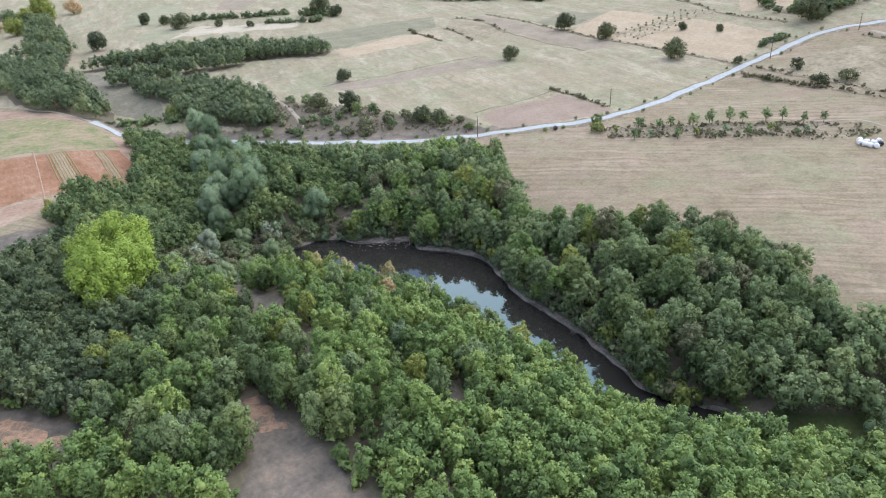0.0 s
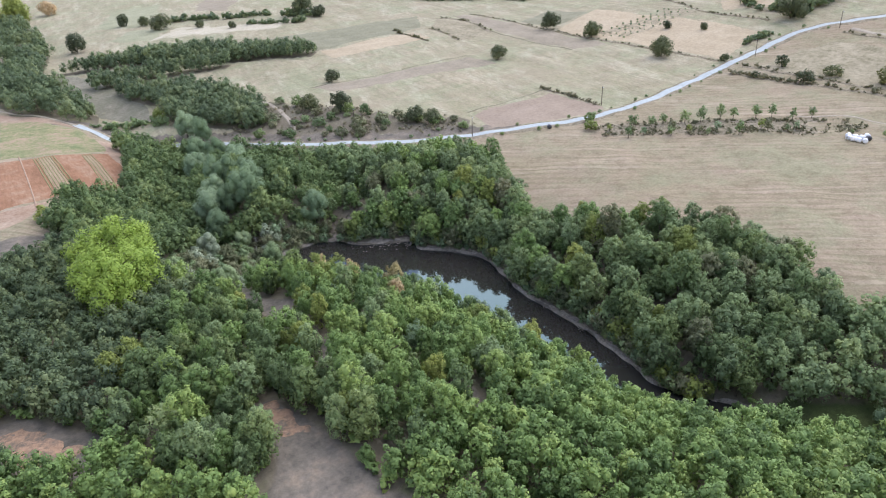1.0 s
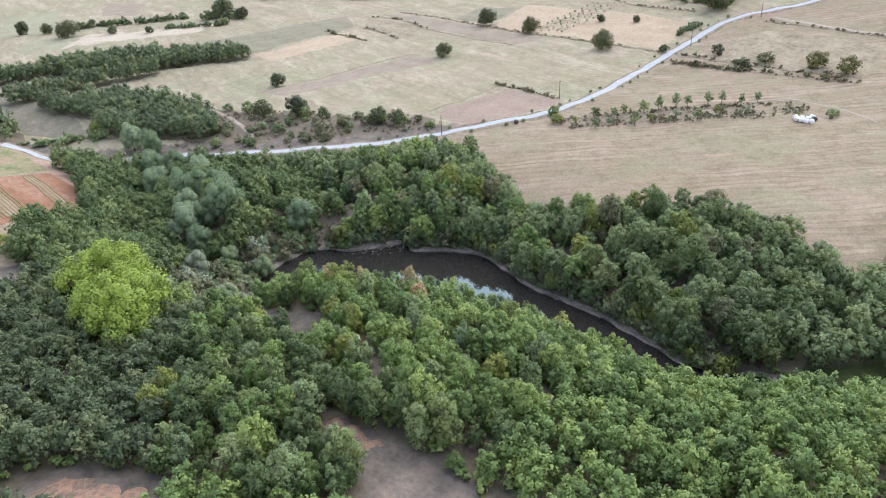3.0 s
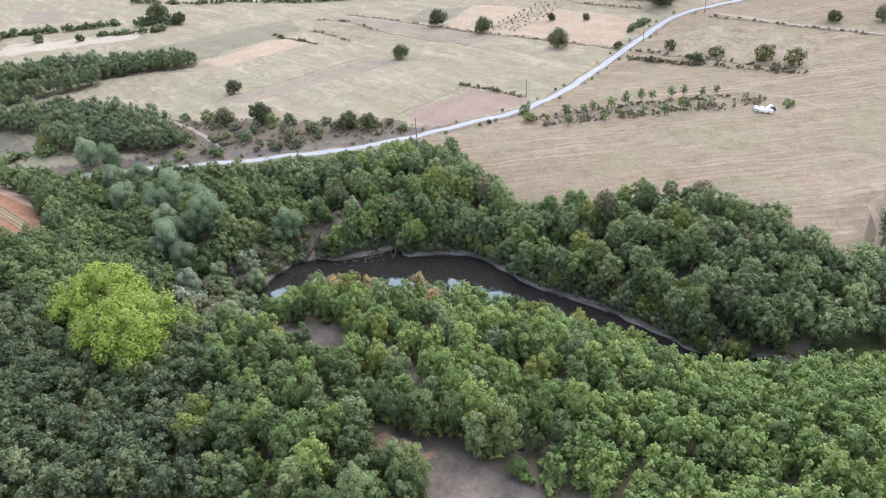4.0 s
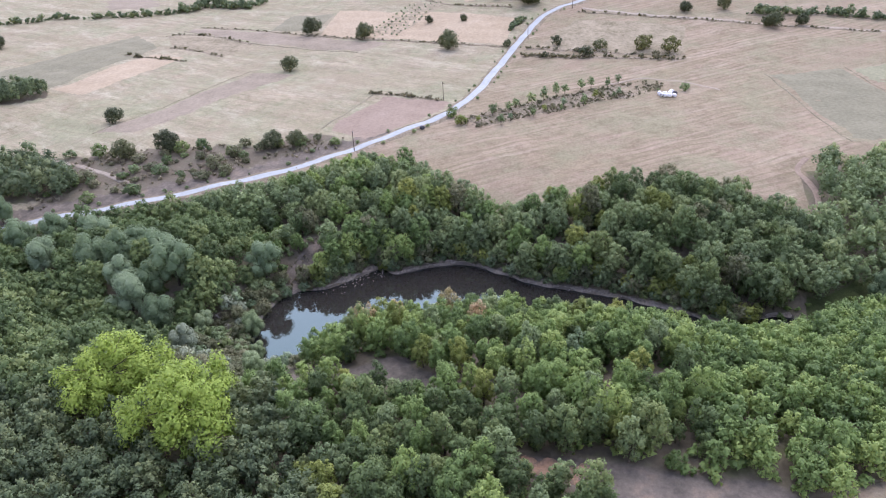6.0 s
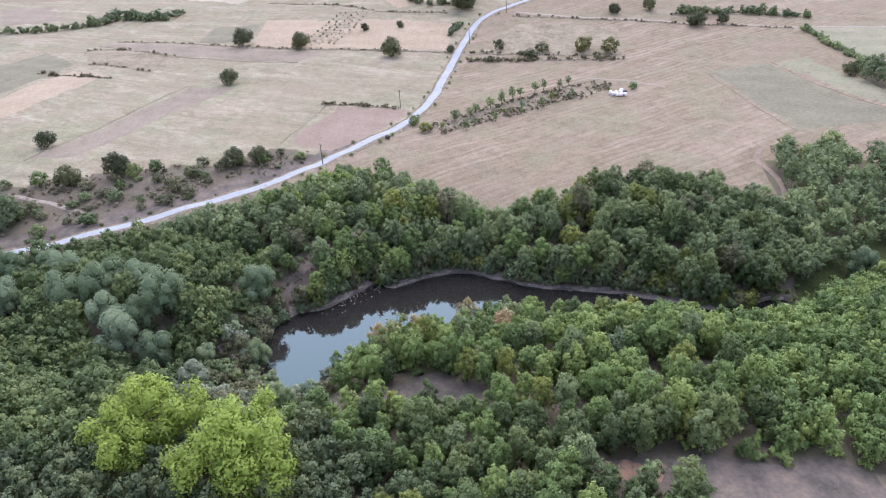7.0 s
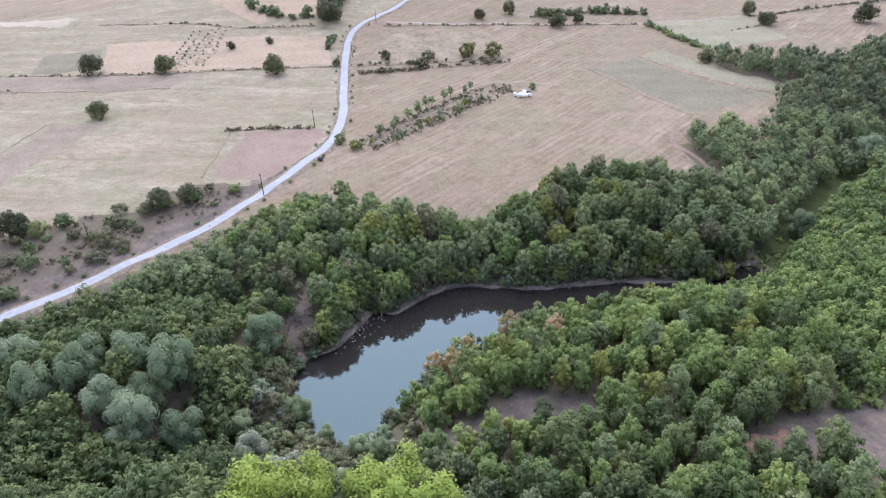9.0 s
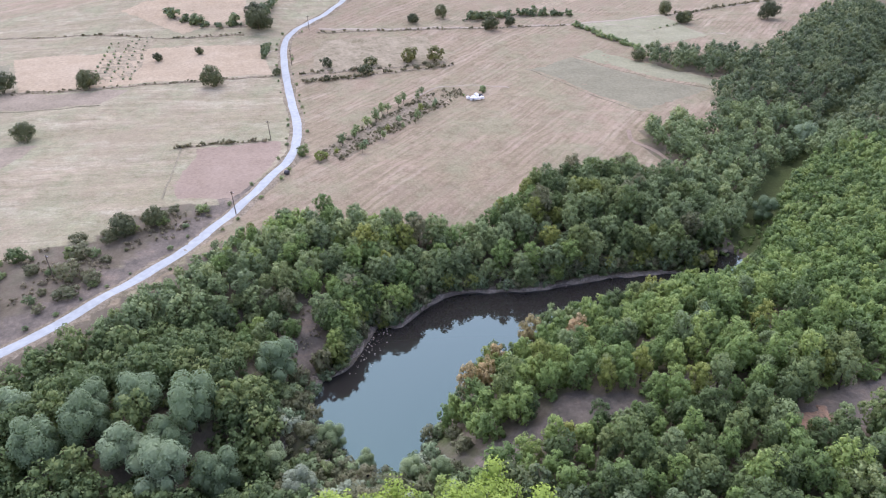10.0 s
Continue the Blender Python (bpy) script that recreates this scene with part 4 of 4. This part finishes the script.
oak.wood(rng, east_spots[deep], dark_leaf_far, "valley_wood", "distant dark oak wood filling the valley", remote=True)
for ring, nm in zip(BACK_WOODS, ("scrub_wood", "dark_grove", "hedge_grove", "far_wood")):
    r = np.array(ring, float)
    spots = scatter(rng, r[:, 0].min(), r[:, 0].max(), r[:, 1].min(), r[:, 1].max(), 4.3 if nm != "far_wood" else 6.6, lambda x, y: inside(x, y, ring) & (line_distance(x, y, ROAD)[0] > 5.5) & ((nm != "far_wood") | (y < 460) | (np.sin(x * 0.16 + 1) * np.sin(y * 0.055) + rng.uniform(-0.5, 0.5, np.shape(x)) > -0.25)))
    oak.wood(rng, spots, dark_leaf_far, nm, "grove of dark green oaks among dry fields", scale=(0.85, 1.2) if nm != "far_wood" else (0.9, 1.5), remote=True)
for x, y, s in ASH:
    ash.plant(rng, x, y, s, "tall yellow-green ash tree standing out of the wood")
for x, y, s in WILLOWS:
    willow.plant(rng, x, y, s, "small pale green willow on the pond's damp head" if s < 0.65 else "rounded grey-green willow on damp ground", group="willows of the pond head", tall=rng.uniform(0.95, 1.1), crown_material=pale_willow_leaf if s < 0.65 else None)
LONE = [(162, 276, 0.9), (234, 236, 1.0), (294, 254, 1.35), (287, 220, 1.2), (271, 169, 1.35), (312, 192, 0.6), (314, 173, 0.55), (160, 359, 0.6), (106, 494, 1.7), (169, 513, 1.7), (158, 561, 1.4), (253, 453, 2.0), (255, 435, 1.2),
        (337, 142, 1.7), (132, 247, 1.0), (139, 234, 1.2)]
bush.plant(rng, 86.5, 297, 2.3, "bright yellow-green bush at the edge of a dark grove", "bush", tall=1.3, crown_material=yellow_leaf)
bush_spot = (21, 208)
bush.plant(rng, *bush_spot, 2.4, "rounded yellow-green bush at the edge of bare soil", "bush", crown_material=yellow_leaf)
for x, y, s in ((112, 690, 2.6), (97, 686, 2.0), (88, 715, 2.0), (139, 705, 1.8), (82, 650, 2.2), (118, 735, 2.6), (70, 700, 2.4)):
    lone.plant(rng, x, y, s, "broad tree turning yellow above the far valley", group="yellowing valley trees", crown_material=rng.choice((yellow_leaf, orange_leaf, yellow_leaf, oak_leaf)))
LONE += [(331, 60, 0.8), (338, 41, 1.0), (315, 23, 0.7), (300, -92, 0.9), (350, 142, 1.3), (290, 222, 0.9), (189, 490, 0.8), (201, 464, 0.7), (168, 545, 1.1)]
LONE += [(275, 141, 0.5), (315, 20, 1.0), (319, 7, 0.8), (244, -27, 0.8), (291, -147, 1.5), (299, -95, 1.0), (322, -97, 1.1), (243, -106, 0.6), (149, 198, 0.9), (151, 190, 0.85)]
for x, y, s in LONE:
    lone.plant(rng, x, y, s, "lone round-crowned dark green tree in dry fields", group="lone field trees")

under = scatter(rng, 20, 145, 36, 290, 3.8, lambda x, y: wood_floor(x, y) & far_side(x, y) & (pond_distance(x, y) > 0.6) & ~scrub_corner(x, y))
bush.wood(rng, under, oak_leaf_far, "undergrowth", "dense green undergrowth beneath the oaks", "undergrowth", (0.6, 1.5), remote=True)
thicket = scatter(rng, -20, 130, -60, 210, 4.2, lambda x, y: wood_floor(x, y) & ~far_side(x, y) & (pond_distance(x, y) > 0.6) & ~scrub_corner(x, y))
bush.wood(rng, thicket, young_leaf_far, "thicket_undergrowth", "low green undergrowth between young oaks", "undergrowth", (0.6, 1.4), remote=True)
damp = scatter(rng, 36, 100, 150, 285, 2.9, lambda x, y: inside(x, y, WOODS) & ~scrub_corner(x, y) & (bare_distance(x, y) > 0.5) & (line_distance(x, y, ROAD)[0] > 5)
               & (np.min([np.hypot(x - a, y - b) - 4.8 * q for a, b, q in WILLOWS], axis=0) < 0.5) & (np.min([np.hypot(x - a, y - b) - 2.4 * q for a, b, q in WILLOWS], axis=0) > 0))
bush.wood(rng, damp, deep_leaf_far, "willow_scrub", "deep green undergrowth between willows", "undergrowth", (0.7, 1.7))

# ---- trees and shrubs along the water ----
shore = smooth_line(FAR_SHORE[3:], 8)
for k, (x, y) in enumerate(resample(shore, 116)):
    d = rng.uniform(0.9, 2.0) if k % 2 else rng.uniform(2.6, 4.6)
    a = np.array((x - 82, y - 95)) / math.hypot(x - 82, y - 95)
    x, y = x + a[0] * d, y + a[1] * d
    if bare_distance(np.array([x]), np.array([y]))[0] > 0.5 and y > 46:
        bush.plant(rng, x, y, rng.uniform(0.8, 1.7) if k % 2 else rng.uniform(1.3, 2.3), "olive brown shrub on the eroded pond bank" if k % 3 == 0 else "grey-green shrub on the eroded pond bank", "shrub", "shrubs of the pond bank", tall=rng.uniform(0.9, 1.4), crown_material=(None, oak_leaf, yellow_leaf, willow_leaf, oak_leaf, None)[k % 6], name="shrub")
head = scatter(rng, 36, 92, 138, 172, 2.6, lambda x, y: scrub_corner(x, y) & (pond_distance(x, y) > 0.4) & (bare_distance(x, y) > 0.5))
for k, (x, y) in enumerate(head):
    bush.plant(rng, x, y, rng.uniform(0.7, 1.7), "grey-green scrub on damp ground at the pond head", "shrub", "scrub of the pond head", tall=rng.uniform(0.8, 1.2), crown_material=(willow_leaf, None, None, pale_willow_leaf, oak_leaf, None, None, silver_leaf)[k % 8], name="shrub")
for k, (x, y) in enumerate(resample(smooth_line(FAR_SHORE[:4], 8), 17)):
    bush.plant(rng, x - rng.uniform(0.2, 1.2), y + rng.uniform(0.2, 1.6), rng.uniform(0.7, 1.5), "dry reedy shrub overhanging the pond's head", "shrub", "shrubs of the pond head shore", tall=rng.uniform(0.8, 1.2), crown_material=(None, pale_willow_leaf, None, willow_leaf)[k % 4], name="shrub")
willow.plant(rng, 50, 165.5, 0.8, "silver-leaved willow beside the damp hollow", crown_material=silver_leaf)
for x, y, s, m, words in ((61.8, 127.5, 1.0, turning_leaf, "oak turning orange on the pond shore"), (65, 126, 1.1, yellow_leaf, "yellowing oak on the pond shore"), (67.5, 122.5, 1.1, turning_leaf, "oak turning pale orange on the pond shore"),
                          (63.5, 130.5, 1.1, turning_leaf, "oak turning orange on the pond shore"), (72.5, 113, 1.3, turning_leaf, "oak turning pale orange beside the pond"),
                          (67, 104.8, 0.95, orange_leaf, "small oak with a salmon orange crown in the thicket"), (80, 77.5, 1.2, yellow_leaf, "yellowing oak on the pond shore"), (50.5, 73, 0.9, yellow_leaf, "bright yellow-green oak in the thicket"),
                          (47, 103, 0.9, yellow_leaf, "yellowing oak beside a bare patch"), (47, 110, 0.8, yellow_leaf, "yellowing oak beside a bare patch"), (123, 98, 1.0, yellow_leaf, "yellowing oak at the field edge"), (102, 62, 0.9, yellow_leaf, "yellowing oak on the pond bank")):
    young.plant(rng, x, y, s * 1.15, words, tall=1.15, crown_material=m)

# ---- bushes on the verge, in hedges and in the orchards ----
VERGE = [(149, 196, 1.8), (150, 188, 1.7), (141, 210, 1.6), (122, 217, 1.2), (143, 223, 1.9), (126, 204, 0.9), (140, 205, 1.3), (130, 228, 1.7), (123, 236, 1.5), (113, 245, 1.3), (134, 214, 1.0), (132, 258, 2.2), (139, 228, 2.0), (186, 143.5, 1.9), (180, 138.5, 1.8)]
for x, y, s in ((225.8, 61.4, 1.25), (228.5, 60.2, 0.8), (223.6, 70.8, 0.5)):
    bush.plant(rng, x, y, s, "olive green bush beside a heap of wrapped bales", "bush", tall=1.25, crown_material=oak_leaf)
for x, y, s, m in ((276, 78, 3.6, olive_leaf), (273, 67, 3.3, olive_leaf), (278, 118, 2.3, dark_leaf), (265, 103, 2.4, dark_leaf), (276, 98, 2.5, dark_leaf), (262, 121, 1.4, dark_leaf)):
    bush.plant(rng, x, y, s, "large rounded bush on a dry field bank", "bush", "bushes of the field banks", tall=0.95, crown_material=m)
for x, y, s in VERGE:
    bush.plant(rng, x, y, s, "dark rounded bush on the dry bank beside the road", "bush", "bushes of the road bank", crown_material=(deep_leaf if s > 1.55 else oak_leaf) if y > 140 else yellow_leaf)
for x, y in scatter(rng, 104, 162, 180, 284, 8.6, lambda x, y: inside(x, y, SCRUB) & (line_distance(x, y, ROAD)[0] > 5.0)):
    bush.plant(rng, x, y, rng.choice((0.5, 0.9, 1.4, 2.2)) * rng.uniform(0.8, 1.2), "dry olive scrub bush on a bare bank", "bush", "scrub of the road bank", tall=rng.uniform(0.6, 1.0), crown_material=(oak_leaf, None, None, deep_leaf)[int(rng.integers(4))])
dry_tuft = leaf_material("dry_tuft", (0.20, 0.18, 0.11), (0.30, 0.26, 0.16), (0.40, 0.34, 0.22), per_tree=False)
low_scrub = scatter(rng, 92, 164, 172, 284, 1.7, lambda x, y: inside(x, y, SCRUB) & (line_distance(x, y, ROAD)[0] > 3.4) & (np.sin(x * 0.21 + 2) * np.sin(y * 0.17 + x * 0.05) + rng.uniform(-0.9, 0.9, np.shape(x)) > 0.5))
slope_tufts = scatter(rng, 82, 108, 148, 164, 0.9, lambda x, y: (bare_distance(x, y) < 1.5) & (pond_distance(x, y) > 0.8) & (np.sin(x * 0.9) * np.sin(y * 0.8) + rng.uniform(-0.7, 0.7, np.shape(x)) > 0.15))
bush.wood(rng, slope_tufts, dry_tuft, "grass_tufts", "dry grass tufts on a bare slope above the pond", "grass", (0.1, 0.35), remote=True)
bush.wood(rng, low_scrub, dry_tuft, "low_scrub", "low dry grass tufts and weeds on a bare bank", "scrub", (0.2, 0.7), remote=True)
for k, (x, y) in enumerate(resample(ROAD[18:90], 46)):
    side = -1 if rng.uniform() < 0.5 else 1
    dx, dy = ROAD[min(int(18 + 72 * k / 46) + 1, len(ROAD) - 1)] - ROAD[int(18 + 72 * k / 46)]
    n = math.hypot(dx, dy)
    o = side * rng.uniform(3.2, 4.0)
    bush.plant(rng, x - dy / n * o, y + dx / n * o, rng.uniform(0.3, 0.7), "small dark bush on the gravel road's verge", "bush", "bushes of the road verge", crown_material=oak_leaf)
for k in range(11):
    f = k / 10
    fruit.plant(rng, 191 + 41 * f + rng.normal(0, 1.5), 131 - 45 * f + rng.normal(0, 1.3), rng.uniform(0.8, 1.5), "small dark green tree in a field-edge row", "tree", "orchard row trees", tall=rng.uniform(0.9, 1.3), crown_material=oak_leaf)
for k in range(16):
    f = k / 15
    fruit.plant(rng, 181 + 33 * f + rng.normal(0, 1.9), 129 - 44 * f + rng.normal(0, 1.8), rng.uniform(0.6, 1.25), "small pale green fruit tree in dry grass", "tree", "orchard fruit trees", tall=1.05, crown_material=yellow_leaf if k % 6 == 0 else (willow_leaf, scrub_leaf, None)[k % 3])
STRIP = [(181, 142), (186, 138), (208, 113), (231, 88), (236, 72), (229, 68), (219, 77), (198, 104), (184, 125), (178, 132)]
strip_weeds = scatter(rng, 176, 238, 66, 144, 1.25, lambda x, y: inside(x, y, STRIP) & (np.sin(x * 0.31) * np.sin(y * 0.27 + 1) + rng.uniform(-0.8, 0.8, np.shape(x)) > 0.1))
bush.wood(rng, strip_weeds, scrub_leaf_far, "strip_scrub", "dry reddish brown scrub and weeds under fruit trees", "scrub", (0.15, 0.6), remote=True, skew=1.6)
for i in range(5):
    for k in range(11):
        bush.plant(rng, 292 + 5.2 * k + rng.normal(0, 0.5), 203 + 4.4 * i - 0.6 * k + rng.normal(0, 0.4), rng.uniform(0.25, 0.55), "young orchard sapling in a dry field", "sapling", "young orchard saplings", crown_material=oak_leaf if k % 2 else willow_leaf, name="sapling")


def hedge(name, line, gap, size, label, material=scrub_leaf_far, wide=1.0):
    """Low growth along a field boundary."""
    if name == "hedge":
        ribbon("bank", smooth_line(line, 6), 1.6 * wide + 0.4, verge_soil, "narrow dry weedy bank along a field boundary", 0.16)
    c = resample(smooth_line(line, 6), int(np.hypot(*np.diff(np.array(line, float), axis=0).T).sum() / (gap * 0.36)) + 1)
    c = c + rng.normal(0, 0.5 * wide, c.shape)
    i = np.arange(len(c))
    c = c[rng.uniform(size=len(c)) < 0.62 + 0.45 * np.sin(i * 0.37 + len(c)) * np.sin(i * 0.11 + 1)]
    return bush.wood(rng, c, material, name, label, "hedge", (size[0] * 0.65, size[1] * 1.15), remote=True, skew=2.2)


hedge("hedge", [(290, 257), (287, 233), (280, 187), (275, 143)], 1.6, (0.18, 0.45), "low dark scrub along a field boundary")
hedge("hedge", [(383, 272), (358, 214), (341, 187), (333, 150)], 1.8, (0.2, 0.55), "low dark scrub along a field boundary")
hedge("hedge", [(262, 131), (263, 100), (264, 61)], 1.3, (0.4, 1.0), "dark scrub bank between dry fields", wide=1.6)
hedge("hedge", [(272, 131), (270, 95), (270, 62)], 1.5, (0.3, 0.9), "reddish scrub bank between dry fields", wide=1.5)
hedge("hedge", [(326, 114), (320, 60), (314, -26)], 1.3, (0.2, 0.6), "low dark hedge along a farm track")
hedge("hedge", [(316, -30), (285, -34), (259, -37), (246, -30)], 1.2, (0.6, 1.4), "green hedge between a field and a grove", oak_leaf_far, 1.6)
hedge("hedge", [(318, -95), (328, -150), (338, -220)], 1.8, (0.4, 1.0), "low dark hedge along a farm track")
hedge("hedge", [(207, 184), (206, 168), (204, 154)], 1.2, (0.35, 0.8), "low dark scrub at a fallow corner")
hedge("hedge", [(251, 344), (247, 322), (242, 300)], 1.8, (0.5, 1.1), "low scrub line between stubble fields")
hedge("hedge", [(310, 336), (298, 280), (286, 225)], 1.8, (0.2, 0.55), "low dark scrub along a field boundary")
hedge("hedge", [(184, 131), (200, 110), (216, 88)], 1.2, (0.15, 0.55), "dry brown scrub under fruit trees", wide=2.6)
hedge("hedge", [(186, 137), (210, 110), (232, 82)], 1.1, (0.25, 0.6), "dry brown scrub along the orchard row", wide=1.8)
hedge("tree_hedge", [(213, 463), (226, 444), (239, 427)], 1.8, (1.3, 2.3), "dark tree hedge between far stubble fields", dark_leaf_far, 1.6)
hedge("tree_hedge", [(300, 552), (307, 494), (325, 457), (333, 400), (351, 367)], 2.4, (1.0, 2.2), "long dark tree hedge below far fields", dark_leaf_far, 1.8)
hedge("hedge", [(332, 30), (338, -5), (335, -40)], 2.0, (1.0, 2.2), "clump of dark bushes beside a farm track", dark_leaf_far, 2.5)
hedge("hedge", [(343, 140), (350, 165), (372, 185)], 2.2, (1.2, 2.6), "clump of dark bushes beside the road", dark_leaf_far, 2.5)


hedge("tree_hedge", [(186, 540), (206, 519), (221, 501), (240, 481)], 1.7, (1.4, 2.4), "dark tree hedge behind pale stubble", dark_leaf_far, 1.6)
hedge("thicket", [(64, 319), (74, 313), (82, 302), (88, 290)], 1.2, (0.8, 1.8), "low green thicket beside the road in a hollow", oak_leaf_far, 2.4)
hedge("grove", [(348, 381), (361, 361), (358, 336), (374, 328)], 1.7, (1.5, 3.0), "rounded grove of grey-green trees among far fields", dark_leaf_far, 5.0)
hedge("grove", [(243, 462), (250, 452), (255, 440)], 1.6, (1.5, 2.8), "rounded grove of dark trees among far fields", dark_leaf_far, 2.0)
hedge("grove", [(338, 145), (352, 140), (368, 132)], 2.6, (1.4, 3.0), "rounded clump of trees at the road bend", dark_leaf_far, 3.5)
hedge("hedge", [(288, 344), (291, 320), (274, 280)], 1.8, (0.2, 0.8), "weedy scrub along an old orchard's edge", wide=1.6)
hedge("hedge", [(266, 326), (261, 304), (252, 285)], 1.8, (0.2, 0.7), "weedy scrub along an old orchard's edge", wide=1.2)
hedge("hedge", [(298, 145), (306, 143), (316, 140)], 1.4, (0.8, 1.8), "dark bushes beside the gravel road", dark_leaf_far, 1.5)
hedge("hedge", [(290, -63), (300, -94), (306, -113)], 3.5, (0.3, 0.7), "row of small dark saplings along a track", oak_leaf_far, 0.4)
hedge("reeds", [(96, 40), (100, 28), (108, 18), (118, 8)], 0.9, (0.3, 0.7), "green reeds and grass in the damp stream bed", young_leaf_far, 4.0)

# ---- poles, bales, dead wood ----
def part(name, arrays, material, parent, label=""):
    o = new(name, tri_mesh(name, *arrays, material))
    o.parent = parent
    return tagged(o, label) if label else o


def box_arrays(cx, cy, cz, sx, sy, sz):
    c = np.array([(x, y, z) for x in (-1, 1) for y in (-1, 1) for z in (-1, 1)], float) * (sx / 2, sy / 2, sz / 2) + (cx, cy, cz)
    q = [(0, 1, 3, 2), (4, 6, 7, 5), (0, 4, 5, 1), (2, 3, 7, 6), (0, 2, 6, 4), (1, 5, 7, 3)]
    return c, np.array([t for a, b, d, e in q for t in ((a, b, d), (a, d, e))])


def utility_pole(x, y, tall, turn, label):
    top = new("utility_pole")
    top.matrix_basis = pose(x, y, h1(x, y), 0, 0, turn)
    tagged(top, label, "utility pole", "poles along the road")
    part("pole", limb_arrays((0, 0, -0.6), (0.05, 0, tall), 0.16, 0.10, 8), pole_wood, top)
    arm = part("crossarm", box_arrays(0.05, -0.14, tall - 0.45, 1.5, 0.12, 0.14), pole_wood, top)
    for k in (-0.62, 0.0, 0.62):
        part("insulator", limb_arrays((0.05 + k, -0.14, tall - 0.38), (0.05 + k, -0.14, tall - 0.14), 0.06, 0.035, 6), film_white, arm, "pale porcelain insulator")


for x, y, turn in ((204.5, 152.5, 60), (151, 168.5, 40), (131, 213, 35), (286, 133, 85), (330, 117, 60), (50, 348, 20)):
    utility_pole(x, y, 7.2, turn, "dark wooden utility pole with crossarm beside the road")


def wrapped_bale(x, y, turn, material, label):
    """A round bale wrapped in film, lying on its side, with slack rounded ends."""
    rings = [(-0.78, 0.34), (-0.73, 0.62), (-0.61, 0.73), (0.0, 0.75), (0.61, 0.73), (0.73, 0.62), (0.78, 0.34)]
    V, F = [], []
    for i, (px, r) in enumerate(rings):
        for k in range(14):
            a = k * 2 * math.pi / 14
            V.append((px, r * math.cos(a), 0.72 + r * math.sin(a) * (0.94 if math.sin(a) < 0 else 1)))
            if i:
                j = (k + 1) % 14
                F += [((i - 1) * 14 + k, i * 14 + k, i * 14 + j), ((i - 1) * 14 + k, i * 14 + j, (i - 1) * 14 + j)]
    for i, px in ((0, -0.79), (len(rings) - 1, 0.79)):
        V.append((px, 0, 0.72))
        F += [(len(V) - 1, i * 14 + k, i * 14 + (k + 1) % 14) for k in range(14)]
    o = new("wrapped_bale", tri_mesh("wrapped_bale", V, F, material))
    o.matrix_basis = Matrix.Translation((x, y, h1(x, y) - 0.03)) @ pose(0, 0, 0, 0, 0, turn)
    tagged(o, label, "hay bale", "wrapped bales")


for k in range(9):
    wrapped_bale(217.6 + 2.0 * (k // 4) + 0.35 * math.sin(k * 5.0), 64.6 + 1.75 * (k % 4) + 0.5 * (k // 4) + 0.35 * math.cos(k * 7.0), 25 + 47 * k, film_dark if k == 4 else film_white, "dark-wrapped round bale in a stubble field" if k == 4 else "white film-wrapped round bale in a stubble field")


wrapped_bale(172.2, 151.0, 55, film_dark, "small dark unidentified thing on the road's edge")


def dead_tree(name, x, y, tall, lean, turn, twigs, label):
    r = np.random.default_rng(int(x * 7 + y))
    parts = [limb_arrays((0, 0, -0.4), (0, 0, tall * 0.6), 0.13, 0.08), limb_arrays((0, 0, tall * 0.6), (0.15, 0.1, tall), 0.08, 0.02)]
    for k in range(twigs):
        f, a = r.uniform(0.25, 0.95), r.uniform(0, 6.28)
        s = np.array((0, 0, tall * f))
        e = s + np.array((math.cos(a), math.sin(a), r.uniform(0.2, 0.9))) * tall * r.uniform(0.15, 0.32)
        parts.append(limb_arrays(s, e, 0.05, 0.012, 5))
        g = e + r.normal(0, 0.25, 3) * tall * 0.4 + (0, 0, 0.1)
        parts.append(limb_arrays(s * 0.4 + e * 0.6, g, 0.025, 0.008, 4))
    o = new(name, tri_mesh(name, *join_arrays(parts), dead_wood))
    o.matrix_basis = Matrix.Translation((x, y, max(h1(x, y), WATER - 0.3))) @ pose(0, 0, 0, lean, 0, turn)
    return tagged(o, label, "dead tree", "dead wood of the shore")


for x, y, tall, lean, turn, twigs in ((103.6, 106.4, 4.0, 6, 30, 2), (103.0, 105.2, 3.4, 12, 200, 1), (100.4, 98.0, 2.2, 5, 10, 2), (97.6, 90.2, 3.0, 78, 60, 3), (98.3, 76.6, 2.6, 70, 250, 6), (94.6, 50.0, 3.2, 35, 80, 8), (99.5, 140.3, 2.4, 8, 0, 2), (97.2, 138.8, 2.0, 14, 90, 2)):
    dead_tree("dead_snag", x, y, tall, lean, turn, twigs, "bleached dead trunk leaning at the water's edge")
for x, y in ((62, 163), (58, 160), (64, 167), (56, 154), (108, 68), (105, 62), (20, 76), (70, 168)):
    dead_tree("dead_shrub", x, y, rng.uniform(2.2, 3.2), 0, rng.uniform(0, 360), 26, "leafless grey shrub with bare twigs")


def floating_leaves():
    V, F = [], []
    for k in range(170):
        f = rng.uniform()
        x, y = 88 + 11 * f + rng.normal(0, 2.2), 149.5 - 9 * f + rng.normal(0, 1.6)
        if pond_distance(np.array([x]), np.array([y]))[0] < -0.4:
            a, s = rng.uniform(0, 6.28), rng.uniform(0.06, 0.2)
            i = len(V)
            for q in range(5):
                t = a + q * 6.283 / 5
                V.append((x + s * math.cos(t) * 1.3, y + s * math.sin(t), WATER + 0.03 + 0.01 * (q % 2)))
            F += [(i, i + 1, i + 2), (i, i + 2, i + 3), (i, i + 3, i + 4)]
    tagged(new("floating_leaves", tri_mesh("floating_leaves", V, F, dead_wood)), "pale fallen leaves floating on dark pond water", "leaves", kind="stuff")


floating_leaves()
